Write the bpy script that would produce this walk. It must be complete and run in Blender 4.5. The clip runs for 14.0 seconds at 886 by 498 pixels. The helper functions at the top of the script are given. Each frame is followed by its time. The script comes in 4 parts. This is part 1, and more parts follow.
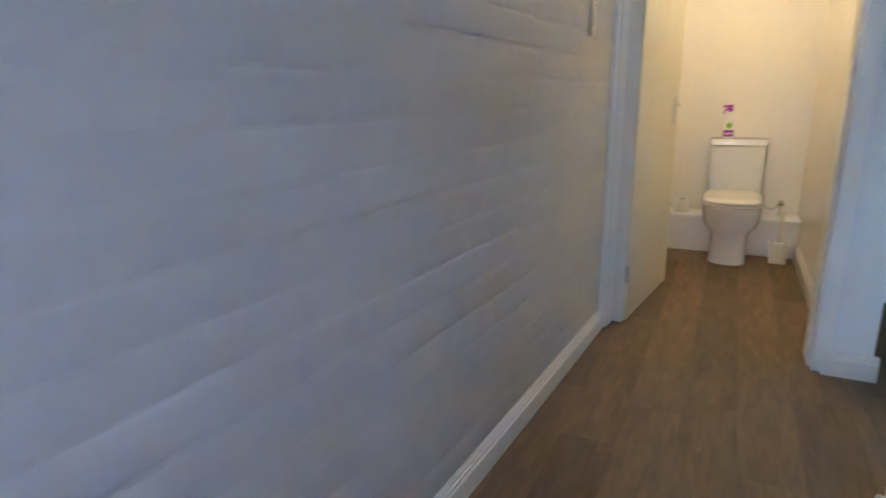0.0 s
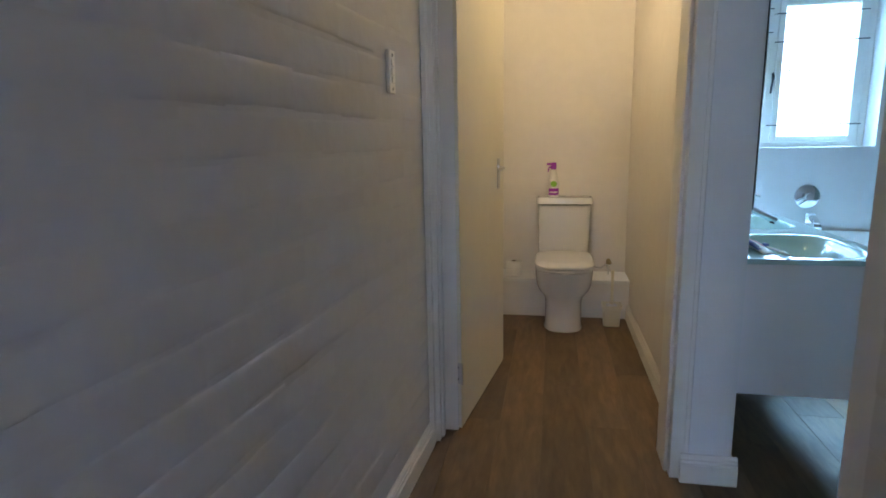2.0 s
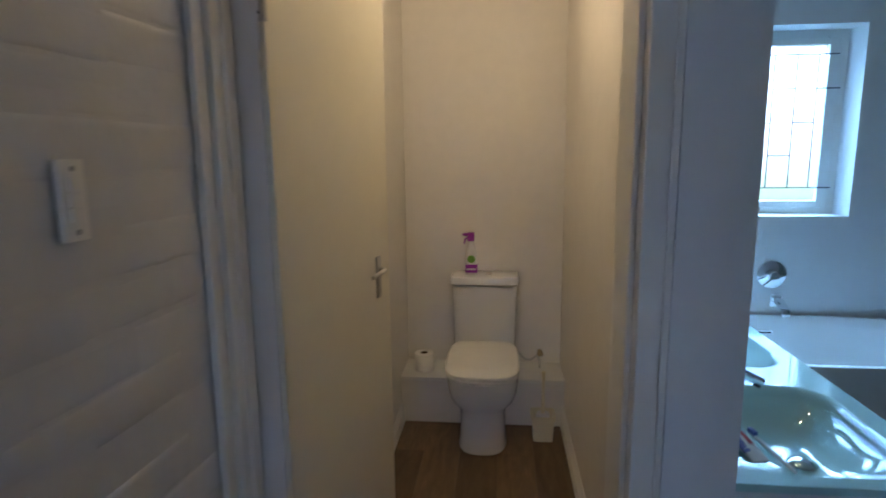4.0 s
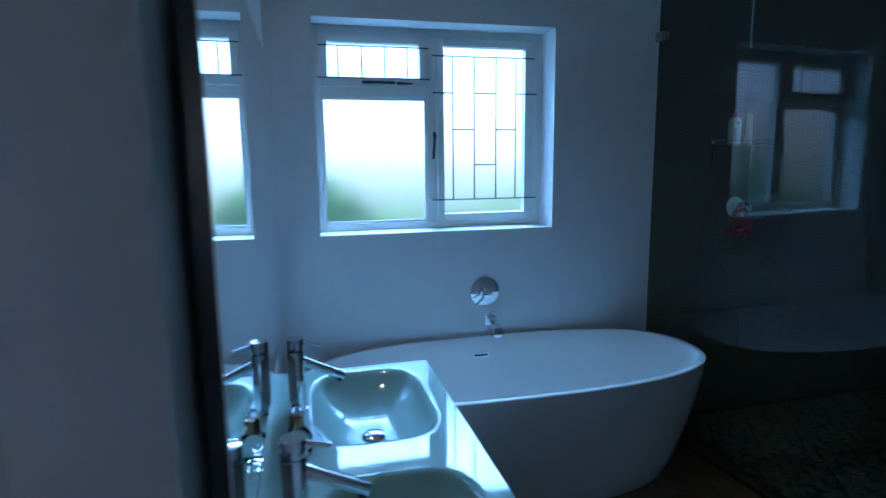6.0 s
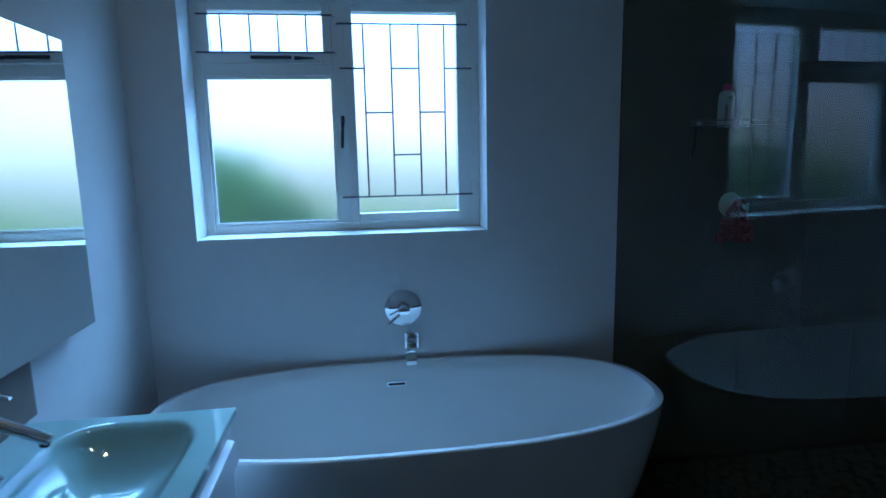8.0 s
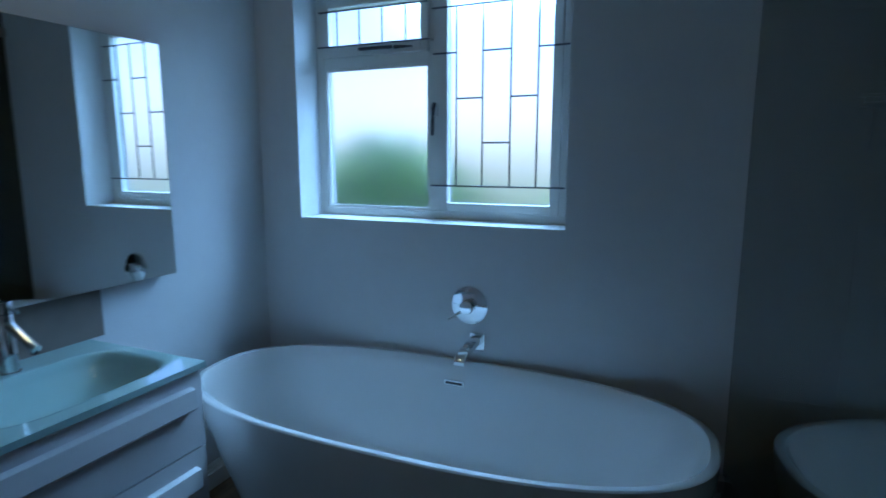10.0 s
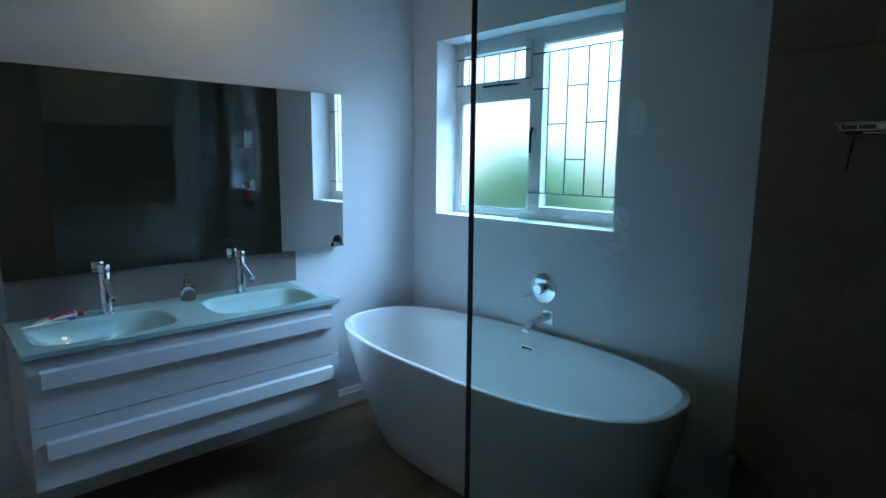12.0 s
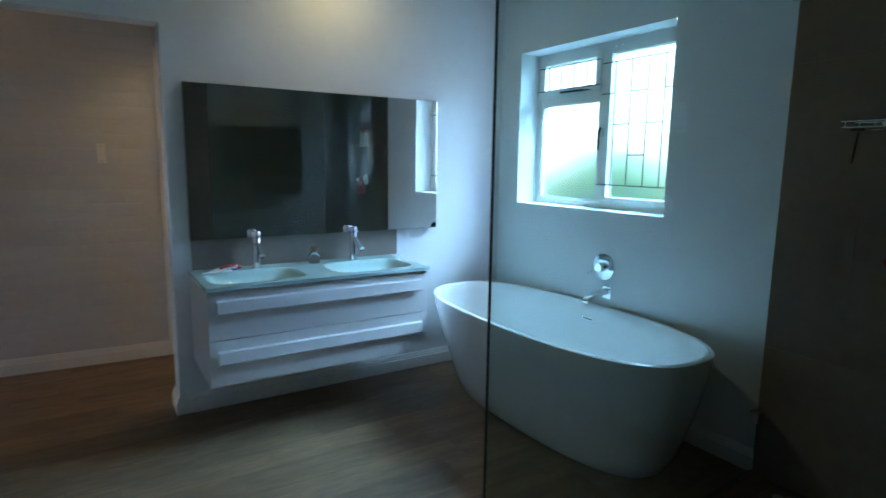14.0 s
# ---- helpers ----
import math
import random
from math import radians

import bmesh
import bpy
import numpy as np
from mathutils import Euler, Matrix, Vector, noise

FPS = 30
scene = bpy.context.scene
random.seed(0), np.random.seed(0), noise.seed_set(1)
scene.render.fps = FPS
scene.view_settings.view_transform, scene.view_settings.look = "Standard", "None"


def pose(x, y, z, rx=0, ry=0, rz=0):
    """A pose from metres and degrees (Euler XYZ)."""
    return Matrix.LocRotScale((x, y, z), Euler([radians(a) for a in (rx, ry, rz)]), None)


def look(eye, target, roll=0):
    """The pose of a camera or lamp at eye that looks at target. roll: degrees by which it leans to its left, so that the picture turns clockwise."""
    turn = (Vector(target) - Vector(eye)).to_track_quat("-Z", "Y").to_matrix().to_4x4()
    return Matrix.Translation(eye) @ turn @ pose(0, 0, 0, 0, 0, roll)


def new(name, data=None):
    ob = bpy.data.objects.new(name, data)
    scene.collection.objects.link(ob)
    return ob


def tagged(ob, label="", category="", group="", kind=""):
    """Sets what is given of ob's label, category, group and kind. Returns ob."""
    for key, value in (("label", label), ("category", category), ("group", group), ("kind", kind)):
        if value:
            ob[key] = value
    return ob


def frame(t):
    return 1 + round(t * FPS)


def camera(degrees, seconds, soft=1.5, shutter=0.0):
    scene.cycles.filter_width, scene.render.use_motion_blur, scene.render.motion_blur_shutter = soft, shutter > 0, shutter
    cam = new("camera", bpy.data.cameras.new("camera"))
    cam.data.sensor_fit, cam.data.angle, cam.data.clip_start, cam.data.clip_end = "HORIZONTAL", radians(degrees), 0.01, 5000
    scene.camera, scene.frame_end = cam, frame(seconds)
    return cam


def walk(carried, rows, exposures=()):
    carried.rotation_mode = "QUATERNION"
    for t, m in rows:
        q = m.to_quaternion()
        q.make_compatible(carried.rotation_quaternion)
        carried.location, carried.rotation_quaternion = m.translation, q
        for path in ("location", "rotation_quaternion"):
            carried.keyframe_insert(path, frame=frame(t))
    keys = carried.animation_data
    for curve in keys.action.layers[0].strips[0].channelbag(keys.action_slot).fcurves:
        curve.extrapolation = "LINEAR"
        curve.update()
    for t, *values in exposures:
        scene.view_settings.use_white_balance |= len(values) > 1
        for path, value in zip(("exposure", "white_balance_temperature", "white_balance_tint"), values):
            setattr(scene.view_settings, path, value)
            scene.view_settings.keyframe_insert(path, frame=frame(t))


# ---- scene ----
cam = camera(75.9, 14.0, 1.6, 0.5)

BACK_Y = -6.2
SKY_TINT = (0.76, 0.88, 1.40)
SKY_LAMP = (0.345, 0.69, 1.03)
# seconds, stops, kelvin, tint
EXPOSURES = [(0.0, 4.66, 6450, 9), (2.2, 3.78, 6450, 11), (4.4, 3.02, 5800, 15), (5.5, 2.52, 5400, 14), (7.2, 2.07, 5300, 13), (9.5, 1.85, 5700, 13), (10.5, 2.00, 6000, 14), (11.5, 2.62, 6300, 14), (12.5, 3.06, 6650, 13), (14.0, 3.48, 6900, 13)]
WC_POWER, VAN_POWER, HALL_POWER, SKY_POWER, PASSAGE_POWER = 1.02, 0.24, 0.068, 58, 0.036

PATH = [
    (0, (-0.58, -4.745, 1.119), (-1.456, -3.021, 0.609), -1.1),
    (0.5, (-0.575, -4.614, 1.141), (-1.24, -2.789, 0.666), -0.8),
    (1, (-0.608, -4.421, 1.148), (-1.127, -2.541, 0.703), -1.0),
    (1.5, (-0.635, -4.261, 1.176), (-1.056, -2.35, 0.764), -1.0),
    (2, (-0.628, -4.105, 1.204), (-1.002, -2.176, 0.829), -1.1),
    (2.2, (-0.618, -4.029, 1.211), (-0.989, -2.098, 0.845), -1.0),
    (4.3, (-0.396, -3.094, 1.5), (-0.533, -1.127, 1.168), -0.5),
    (4.5, (-0.349, -3.033, 1.506), (-0.43, -1.063, 1.174), -0.4),
    (5, (-0.213, -2.917, 1.497), (-0.081, -0.948, 1.17), -0.3),
    (5.5, (-0.064, -2.786, 1.478), (0.302, -0.846, 1.16), -0.1),
    (6, (0.125, -2.689, 1.469), (0.604, -0.773, 1.156), -0.6),
    (6.5, (0.297, -2.641, 1.462), (0.778, -0.726, 1.148), -0.5),
    (7, (0.442, -2.56, 1.457), (0.909, -0.641, 1.141), -0.3),
    (7.2, (0.52, -2.507, 1.454), (0.957, -0.582, 1.134), -0.4),
    (9.3, (1.469, -2.125, 1.386), (1.206, -0.167, 1.07), -0.4),
    (9.5, (1.556, -2.092, 1.384), (1.165, -0.156, 1.069), -0.0),
    (10, (1.784, -2.059, 1.384), (1.001, -0.248, 1.062), 0.0),
    (10.5, (2.045, -2.104, 1.388), (0.977, -0.441, 1.079), 0.1),
    (11, (2.297, -2.139, 1.401), (1.07, -0.592, 1.089), 0.3),
    (11.5, (2.507, -2.186, 1.408), (1.137, -0.761, 1.099), 0.7),
    (12, (2.705, -2.276, 1.423), (1.261, -0.926, 1.118), 0.5),
    (12.5, (2.864, -2.337, 1.421), (1.384, -1.026, 1.12), 0.7),
    (13, (3.042, -2.356, 1.393), (1.524, -1.09, 1.088), 0.8),
    (13.5, (3.157, -2.409, 1.382), (1.567, -1.234, 1.08), 0.7),
    (14, (3.244, -2.514, 1.383), (1.573, -1.457, 1.081), 0.8),
]
walk(cam, [(t, look(eye, target, roll)) for t, eye, target, roll in PATH],
     exposures=EXPOSURES)

# exposure and white balance follow the hand-held camera
scene.view_settings.exposure = 0.0

# ---- world, sun, lamps ----
world = bpy.data.worlds.new("sky")
scene.world = world
world.use_nodes = True
wn = world.node_tree.nodes
sky = wn.new("ShaderNodeTexSky")
sky.sky_type = "NISHITA"
sky.sun_disc = False
sky.sun_elevation = radians(38)
sky.sun_rotation = radians(200)
sky.air_density, sky.dust_density, sky.ozone_density = 1.6, 1.5, 2.5
wn["Background"].inputs[1].default_value = 0.15
cool = wn.new("ShaderNodeVectorMath")
cool.operation = "MULTIPLY"
cool.inputs[1].default_value = SKY_TINT
world.node_tree.links.new(sky.outputs[0], cool.inputs[0])
world.node_tree.links.new(cool.outputs[0], wn["Background"].inputs[0])


def lamp(name, kind, m, power, colour, size=0.1, sy=None):
    d = bpy.data.lights.new(name, kind)
    d.energy, d.color = power, colour
    if kind == "AREA":
        d.shape, d.size = ("RECTANGLE", size) if sy else ("DISK", size)
        if sy:
            d.size_y = sy
    elif kind == "SUN":
        d.angle = size
    else:
        d.shadow_soft_size = size
    o = new(name, d)
    o.matrix_world = m
    return o


lamp("sun", "SUN", look((-5, -2.5, 9), (0, 0, 0)), 2.2, (1.0, 0.96, 0.9), radians(25))
# the bright upper sky that shines down through the window opening
lamp("sky_through_window", "AREA", look((0.95, 1.68, 3.12), (0.95, -1.1, 0.9)), SKY_POWER, SKY_LAMP, 2.6, 1.5)
# warm ceiling lamps: separate toilet, and the small downlight above the vanity
lamp("toilet_lamp", "POINT", pose(-0.58, -1.15, 2.40), WC_POWER, (1.0, 0.75, 0.42), 0.09)
lamp("vanity_lamp", "AREA", pose(0.34, -1.25, 2.575), VAN_POWER, (1.0, 0.86, 0.46), 0.09)
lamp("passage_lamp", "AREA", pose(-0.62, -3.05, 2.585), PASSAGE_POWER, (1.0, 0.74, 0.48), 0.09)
# lamp added out of view, standing in for daylight from behind the walker
lamp("passage_fill_daylight", "AREA", pose(-0.62, BACK_Y + 0.03, 1.56, 90, 0, 0), HALL_POWER, (0.70, 0.97, 1.0), 0.8, 0.9)

# ---- materials ----
MATS = {}


def mat(name, colour, rough=0.5, metal=0.0, vary=0.0, scale=6.0, bump=0.0, bscale=60.0, trans=0.0, ior=1.5, stretch=(1, 1, 1), perpiece=0.0, coat=0.0, grain=0.0, emit=0.0, rvar=0.0):
    if name in MATS:
        return MATS[name]
    m = bpy.data.materials.new(name)
    m.use_nodes = True
    n, l = m.node_tree.nodes, m.node_tree.links
    b = n["Principled BSDF"]
    b.inputs["Base Color"].default_value = (*colour, 1)
    b.inputs["Roughness"].default_value = rough
    b.inputs["Metallic"].default_value = metal
    b.inputs["IOR"].default_value = ior
    b.inputs["Transmission Weight"].default_value = trans
    b.inputs["Coat Weight"].default_value = coat
    b.inputs["Coat Roughness"].default_value = 0.05
    if emit:
        b.inputs["Emission Color"].default_value = (*colour, 1)
        b.inputs["Emission Strength"].default_value = emit
    tc = n.new("ShaderNodeTexCoord")
    mp = n.new("ShaderNodeMapping")
    mp.inputs["Scale"].default_value = stretch
    l.new(tc.outputs["Object"], mp.inputs[0])
    if perpiece:
        oi = n.new("ShaderNodeObjectInfo")
        ad = n.new("ShaderNodeVectorMath")
        ad.operation = "MULTIPLY_ADD"
        ad.inputs[1].default_value = (1, 1, 1)
        cb = n.new("ShaderNodeCombineXYZ")
        mu = n.new("ShaderNodeMath")
        mu.operation = "MULTIPLY"
        mu.inputs[1].default_value = 37.0
        l.new(oi.outputs["Random"], mu.inputs[0])
        l.new(mu.outputs[0], cb.inputs[0])
        l.new(mu.outputs[0], cb.inputs[2])
        l.new(mp.outputs[0], ad.inputs[0])
        l.new(cb.outputs[0], ad.inputs[2])
        vec = ad.outputs[0]
    else:
        vec = mp.outputs[0]
    if vary or perpiece or grain:
        last = None
        base = n.new("ShaderNodeRGB")
        base.outputs[0].default_value = (*colour, 1)
        last = base.outputs[0]

        def times(last, fac, lo, hi):
            r = n.new("ShaderNodeMapRange")
            r.inputs["From Min"].default_value, r.inputs["From Max"].default_value = 0.25, 0.75
            r.inputs["To Min"].default_value, r.inputs["To Max"].default_value = lo, hi
            l.new(fac, r.inputs["Value"])
            mx = n.new("ShaderNodeVectorMath")
            mx.operation = "SCALE"
            l.new(last, mx.inputs[0])
            l.new(r.outputs[0], mx.inputs["Scale"])
            return mx.outputs[0]
        if vary:
            for sc, amount in ((scale * 0.25, vary), (scale * 3.0, vary * 0.6)):
                t = n.new("ShaderNodeTexNoise")
                t.inputs["Scale"].default_value = sc
                t.inputs["Detail"].default_value = 5
                l.new(vec, t.inputs["Vector"])
                last = times(last, t.outputs[0], 1 - amount, 1 + amount)
        if grain:
            t = n.new("ShaderNodeTexNoise")
            t.inputs["Scale"].default_value = 9
            t.inputs["Detail"].default_value = 8
            t.inputs["Roughness"].default_value = 0.65
            t.inputs["Distortion"].default_value = 0.6
            l.new(vec, t.inputs["Vector"])
            last = times(last, t.outputs[0], 1 - grain, 1 + grain)
        if perpiece:
            last = times(last, oi.outputs["Random"], 1 - perpiece, 1 + perpiece)
        l.new(last, b.inputs["Base Color"])
    if rvar:
        t = n.new("ShaderNodeTexNoise")
        t.inputs["Scale"].default_value = scale
        t.inputs["Detail"].default_value = 4
        l.new(vec, t.inputs["Vector"])
        r = n.new("ShaderNodeMapRange")
        r.inputs["To Min"].default_value, r.inputs["To Max"].default_value = max(0, rough - rvar), rough + rvar
        l.new(t.outputs[0], r.inputs["Value"])
        l.new(r.outputs[0], b.inputs["Roughness"])
    if bump:
        t = n.new("ShaderNodeTexNoise")
        t.inputs["Scale"].default_value = bscale
        t.inputs["Detail"].default_value = 6
        l.new(vec, t.inputs["Vector"])
        bp = n.new("ShaderNodeBump")
        bp.inputs["Strength"].default_value = min(1.0, bump)
        bp.inputs["Distance"].default_value = 0.004
        l.new(t.outputs[0], bp.inputs["Height"])
        l.new(bp.outputs[0], b.inputs["Normal"])
    MATS[name] = m
    return m


PLASTER = mat("white_plaster", (0.74, 0.75, 0.76), 0.72, vary=0.03, scale=5, bump=0.25, bscale=90)
CREAM = mat("cream_plaster", (0.76, 0.73, 0.69), 0.72, vary=0.035, scale=5, bump=0.25, bscale=90)
BRICKPAINT = mat("painted_brick", (0.62, 0.62, 0.63), 0.5, vary=0.05, scale=7, bump=0.4, bscale=22, perpiece=0.008)
CEIL = mat("ceiling_paint", (0.8, 0.8, 0.79), 0.85, vary=0.02, bump=0.15)
GLOSSWHITE = mat("white_gloss_paint", (0.78, 0.77, 0.74), 0.34, vary=0.03, scale=8, bump=0.12, bscale=40)
DOORPAINT = mat("cream_door_paint", (0.74, 0.70, 0.58), 0.42, vary=0.03, scale=4, bump=0.15, bscale=60)
VINYL = mat("wood_look_vinyl", (0.163, 0.107, 0.062), 0.58, vary=0.26, scale=5, bump=0.25, bscale=30, stretch=(2.6, 0.50, 2.6), perpiece=0.12, grain=0.30, rvar=0.12)
SUBFLOOR = mat("dark_joint", (0.08, 0.055, 0.035), 0.8, vary=0.1)
TILE = mat("dark_taupe_tile", (0.142, 0.125, 0.101), 0.62, vary=0.16, scale=6, bump=0.04, bscale=30, perpiece=0.06, rvar=0.08)
GROUT = mat("dark_grout", (0.085, 0.077, 0.064), 0.85, vary=0.1)
SPLASH = mat("taupe_tile", (0.22, 0.180, 0.155), 0.5, vary=0.10, scale=7, bump=0.2)
PEBBLE = mat("river_pebble", (0.13, 0.125, 0.095), 0.5, vary=0.2, scale=12, perpiece=0.3, bump=0.2)
CERAMIC = mat("white_ceramic", (0.80, 0.80, 0.78), 0.10, vary=0.015, scale=3, coat=0.4)
ACRYLIC = mat("white_acrylic", (0.80, 0.81, 0.81), 0.16, vary=0.015, scale=3, coat=0.3, rvar=0.04)
SEATPLASTIC = mat("white_seat_plastic", (0.78, 0.77, 0.74), 0.22, vary=0.02)
CHROME = mat("chrome", (0.80, 0.81, 0.82), 0.07, 1.0, vary=0.02, scale=10, rvar=0.04)
STEEL = mat("brushed_steel", (0.55, 0.54, 0.52), 0.28, 1.0, vary=0.05, scale=20)
SILVER = mat("mirror_silver", (0.86, 0.89, 0.88), 0.012, 1.0)
MIRROREDGE = mat("mirror_edge", (0.03, 0.035, 0.035), 0.3)
GLASSTOP = mat("sea_green_glass", (0.44, 0.65, 0.64), 0.05, vary=0.03, scale=3, coat=0.8, ior=1.5)
LACQUER = mat("white_lacquer", (0.78, 0.77, 0.79), 0.28, vary=0.02, scale=4, bump=0.05)
PANEL = mat("shower_glass", (0.71, 0.88, 0.86), 0.0, trans=1.0, ior=1.40)
FROST = mat("frosted_glass", (0.69, 0.71, 0.74), 0.31, trans=1.0, ior=1.45)
GLASSEDGE = mat("dark_glass_edge", (0.030, 0.038, 0.040), 0.25, vary=0.1)
BLACKSEAL = mat("black_rubber", (0.012, 0.012, 0.014), 0.55, vary=0.1)
BAR = mat("grey_painted_steel", (0.10, 0.11, 0.13), 0.45, vary=0.08, scale=30)
DARKMETAL = mat("dark_handle_metal", (0.05, 0.055, 0.065), 0.4, 0.6)
SWITCH = mat("switch_plastic", (0.84, 0.82, 0.77), 0.35, vary=0.02)
GREYBTN = mat("grey_plastic", (0.35, 0.35, 0.34), 0.4)
PURPLE = mat("purple_plastic", (0.32, 0.03, 0.42), 0.35, vary=0.05)
PINK = mat("pink_plastic", (0.75, 0.07, 0.30), 0.35, vary=0.04)
GREEN = mat("green_label", (0.22, 0.48, 0.05), 0.4, vary=0.05)
WHITEPLASTIC = mat("white_plastic", (0.78, 0.77, 0.75), 0.35, vary=0.03)
CREAMPLASTIC = mat("cream_plastic", (0.76, 0.70, 0.52), 0.4, vary=0.03)
PAPER = mat("tissue_paper", (0.82, 0.80, 0.76), 0.9, vary=0.03, bump=0.5, bscale=120)
CARD = mat("card_core", (0.16, 0.12, 0.08), 0.9)
REDMESH = mat("red_mesh", (0.30, 0.008, 0.016), 0.75, vary=0.2, scale=20, bump=0.9, bscale=150)
REDPRINT = mat("red_print", (0.55, 0.03, 0.05), 0.35)
BLUEPRINT = mat("blue_print", (0.10, 0.14, 0.42), 0.35)
CLEAR = mat("clear_glass", (0.95, 0.97, 0.97), 0.0, trans=1.0, ior=1.45)
BRASS = mat("worn_brass", (0.45, 0.36, 0.22), 0.3, 1.0, vary=0.1)
COPPER = mat("bronze_metal", (0.48, 0.28, 0.15), 0.2, 1.0, vary=0.04, scale=20)
BLACK = mat("black_plastic", (0.02, 0.02, 0.022), 0.35, vary=0.1)
LEAF = mat("hedge_leaf", (0.10, 0.25, 0.018), 0.55, vary=0.35, scale=5)
GRASS = mat("lawn", (0.09, 0.15, 0.04), 0.9, vary=0.3, scale=2)

# ---- mesh helpers ----


def part(name, bm, material, parent=None, label="", smooth=False, bevel=0.0, m=None):
    if bevel:
        bmesh.ops.bevel(bm, geom=[e for e in bm.edges if e.calc_face_angle(0) > 0.5], offset=bevel, segments=2, profile=0.7, affect="EDGES")
    me = bpy.data.meshes.new(name)
    bm.to_mesh(me)
    bm.free()
    me.materials.append(material)
    if smooth:
        me.polygons.foreach_set("use_smooth", [True] * len(me.polygons))
        me.set_sharp_from_angle(angle=radians(38))
    o = new(name, me)
    if parent:
        o.parent = parent
    if m is not None:
        o.matrix_local = m
    if label:
        o["label"] = label
    return o


def thing(name, at, label, category, group="", rz=0, kind=""):
    e = new(name)
    e.matrix_world = pose(*at, 0, 0, rz)
    return tagged(e, label, category, group, kind)


def box(x0, y0, z0, x1, y1, z1, bm=None):
    bm = bm or bmesh.new()
    m = Matrix.Translation(((x0 + x1) / 2, (y0 + y1) / 2, (z0 + z1) / 2)) @ Matrix.Diagonal((abs(x1 - x0), abs(y1 - y0), abs(z1 - z0), 1))
    bmesh.ops.create_cube(bm, size=1, matrix=m)
    return bm


def tube(p, q, r, r2=None, seg=20, bm=None):
    """A closed cylinder or cone from p to q."""
    bm = bm or bmesh.new()
    p, q = Vector(p), Vector(q)
    d = q - p
    m = Matrix.Translation((p + q) / 2) @ d.to_track_quat("Z", "Y").to_matrix().to_4x4()
    bmesh.ops.create_cone(bm, cap_ends=True, segments=seg, radius1=r, radius2=r if r2 is None else r2, depth=d.length, matrix=m)
    return bm


def lathe(profile, seg=32, bm=None, m=None):
    """Turns (radius, height) pairs round z."""
    bm = bm or bmesh.new()
    rings = []
    for r, z in profile:
        if r < 1e-5:
            rings.append([bm.verts.new((0, 0, z))])
        else:
            rings.append([bm.verts.new((r * math.cos(2 * math.pi * i / seg), r * math.sin(2 * math.pi * i / seg), z)) for i in range(seg)])
    skin(bm, rings)
    if m is not None:
        bmesh.ops.transform(bm, matrix=m, verts=bm.verts)
    return bm


def skin(bm, rings):
    for a, b in zip(rings, rings[1:]):
        k = max(len(a), len(b))
        for i in range(k):
            j = (i + 1) % k
            if len(a) == 1 and len(b) > 1:
                bm.faces.new((a[0], b[j], b[i]))
            elif len(b) == 1 and len(a) > 1:
                bm.faces.new((a[i], a[j], b[0]))
            elif len(a) > 1:
                bm.faces.new((a[i], a[j], b[j], b[i]))


def oval(cx, cy, a, b, z, n=2.0, seg=64, power=None):
    """A superellipse ring as a list of points."""
    pts = []
    for i in range(seg):
        t = 2 * math.pi * i / seg
        c, s = math.cos(t), math.sin(t)
        pts.append((cx + a * math.copysign(abs(c) ** (2 / n), c), cy + b * math.copysign(abs(s) ** (2 / n), s), z))
    return pts


def loft(rings, cap_first=True, cap_last=True):
    bm = bmesh.new()
    vs = [[bm.verts.new(p) for p in r] for r in rings]
    skin(bm, vs)
    if cap_first:
        bm.faces.new(list(reversed(vs[0])))
    if cap_last:
        bm.faces.new(vs[-1])
    bmesh.ops.recalc_face_normals(bm, faces=bm.faces)
    return bm


def sweep(points, r, seg=10):
    """A round bar along points."""
    rings = []
    pts = [Vector(p) for p in points]
    for i, p in enumerate(pts):
        d = (pts[min(i + 1, len(pts) - 1)] - pts[max(i - 1, 0)]).normalized()
        q = d.to_track_quat("Z", "Y")
        rr = r[i] if isinstance(r, (list, tuple)) else r
        rings.append([p + q @ Vector((rr * math.cos(2 * math.pi * k / seg), rr * math.sin(2 * math.pi * k / seg), 0)) for k in range(seg)])
    return loft(rings)


def setting(name, bm, material, label, category, smooth=False, bevel=0.0):
    return tagged(part(name, bm, material, None, "", smooth, bevel), label, category, "", "structure")


# ---- the place: levels and lines ----
HALL_W, HALL_E = -1.091, -0.14      # faces of the passage walls
PIER_Y = -2.145                    # south end of the partition
SLANT = 0.066                      # the brick side of the passage runs a little out of square
LINING_Y = -1.920                  # room side of the toilet door frame
FRAME_Y = -2.050                   # face of the toilet door frame
TOILET_E = -0.112                  # east wall face of the toilet room
JAMB_Y = -3.12                     # south side of the bathroom opening
EAST, SOUTH, BACK = 3.80, -3.35, BACK_Y
CEILING = 2.60
OPEN_H = 2.05
WX0, WX1, WZ0, WZ1 = 0.208, 1.378, 1.112, 2.098   # window opening
TILE_X = 1.960
SHOWER_Y = -1.66

# walls
bm = box(-1.4, 0, 0, WX0, 0.24, CEILING)
box(WX1, 0, 0, EAST + 0.2, 0.24, CEILING, bm)
box(WX0, 0, 0, WX1, 0.24, WZ0, bm)
box(WX0, 0, WZ1, WX1, 0.24, CEILING, bm)
setting("wall_north", bm, PLASTER, "smooth pale grey-white plastered wall with a window recess", "wall")
bm = box(-0.14, PIER_Y, 0, 0, LINING_Y, CEILING)
box(TOILET_E + 0.006, LINING_Y, 0, 0, 0, CEILING, bm)
box(-0.14, JAMB_Y, OPEN_H, 0, PIER_Y, CEILING, bm)
box(-0.14, BACK, 0, 0, JAMB_Y, CEILING, bm)
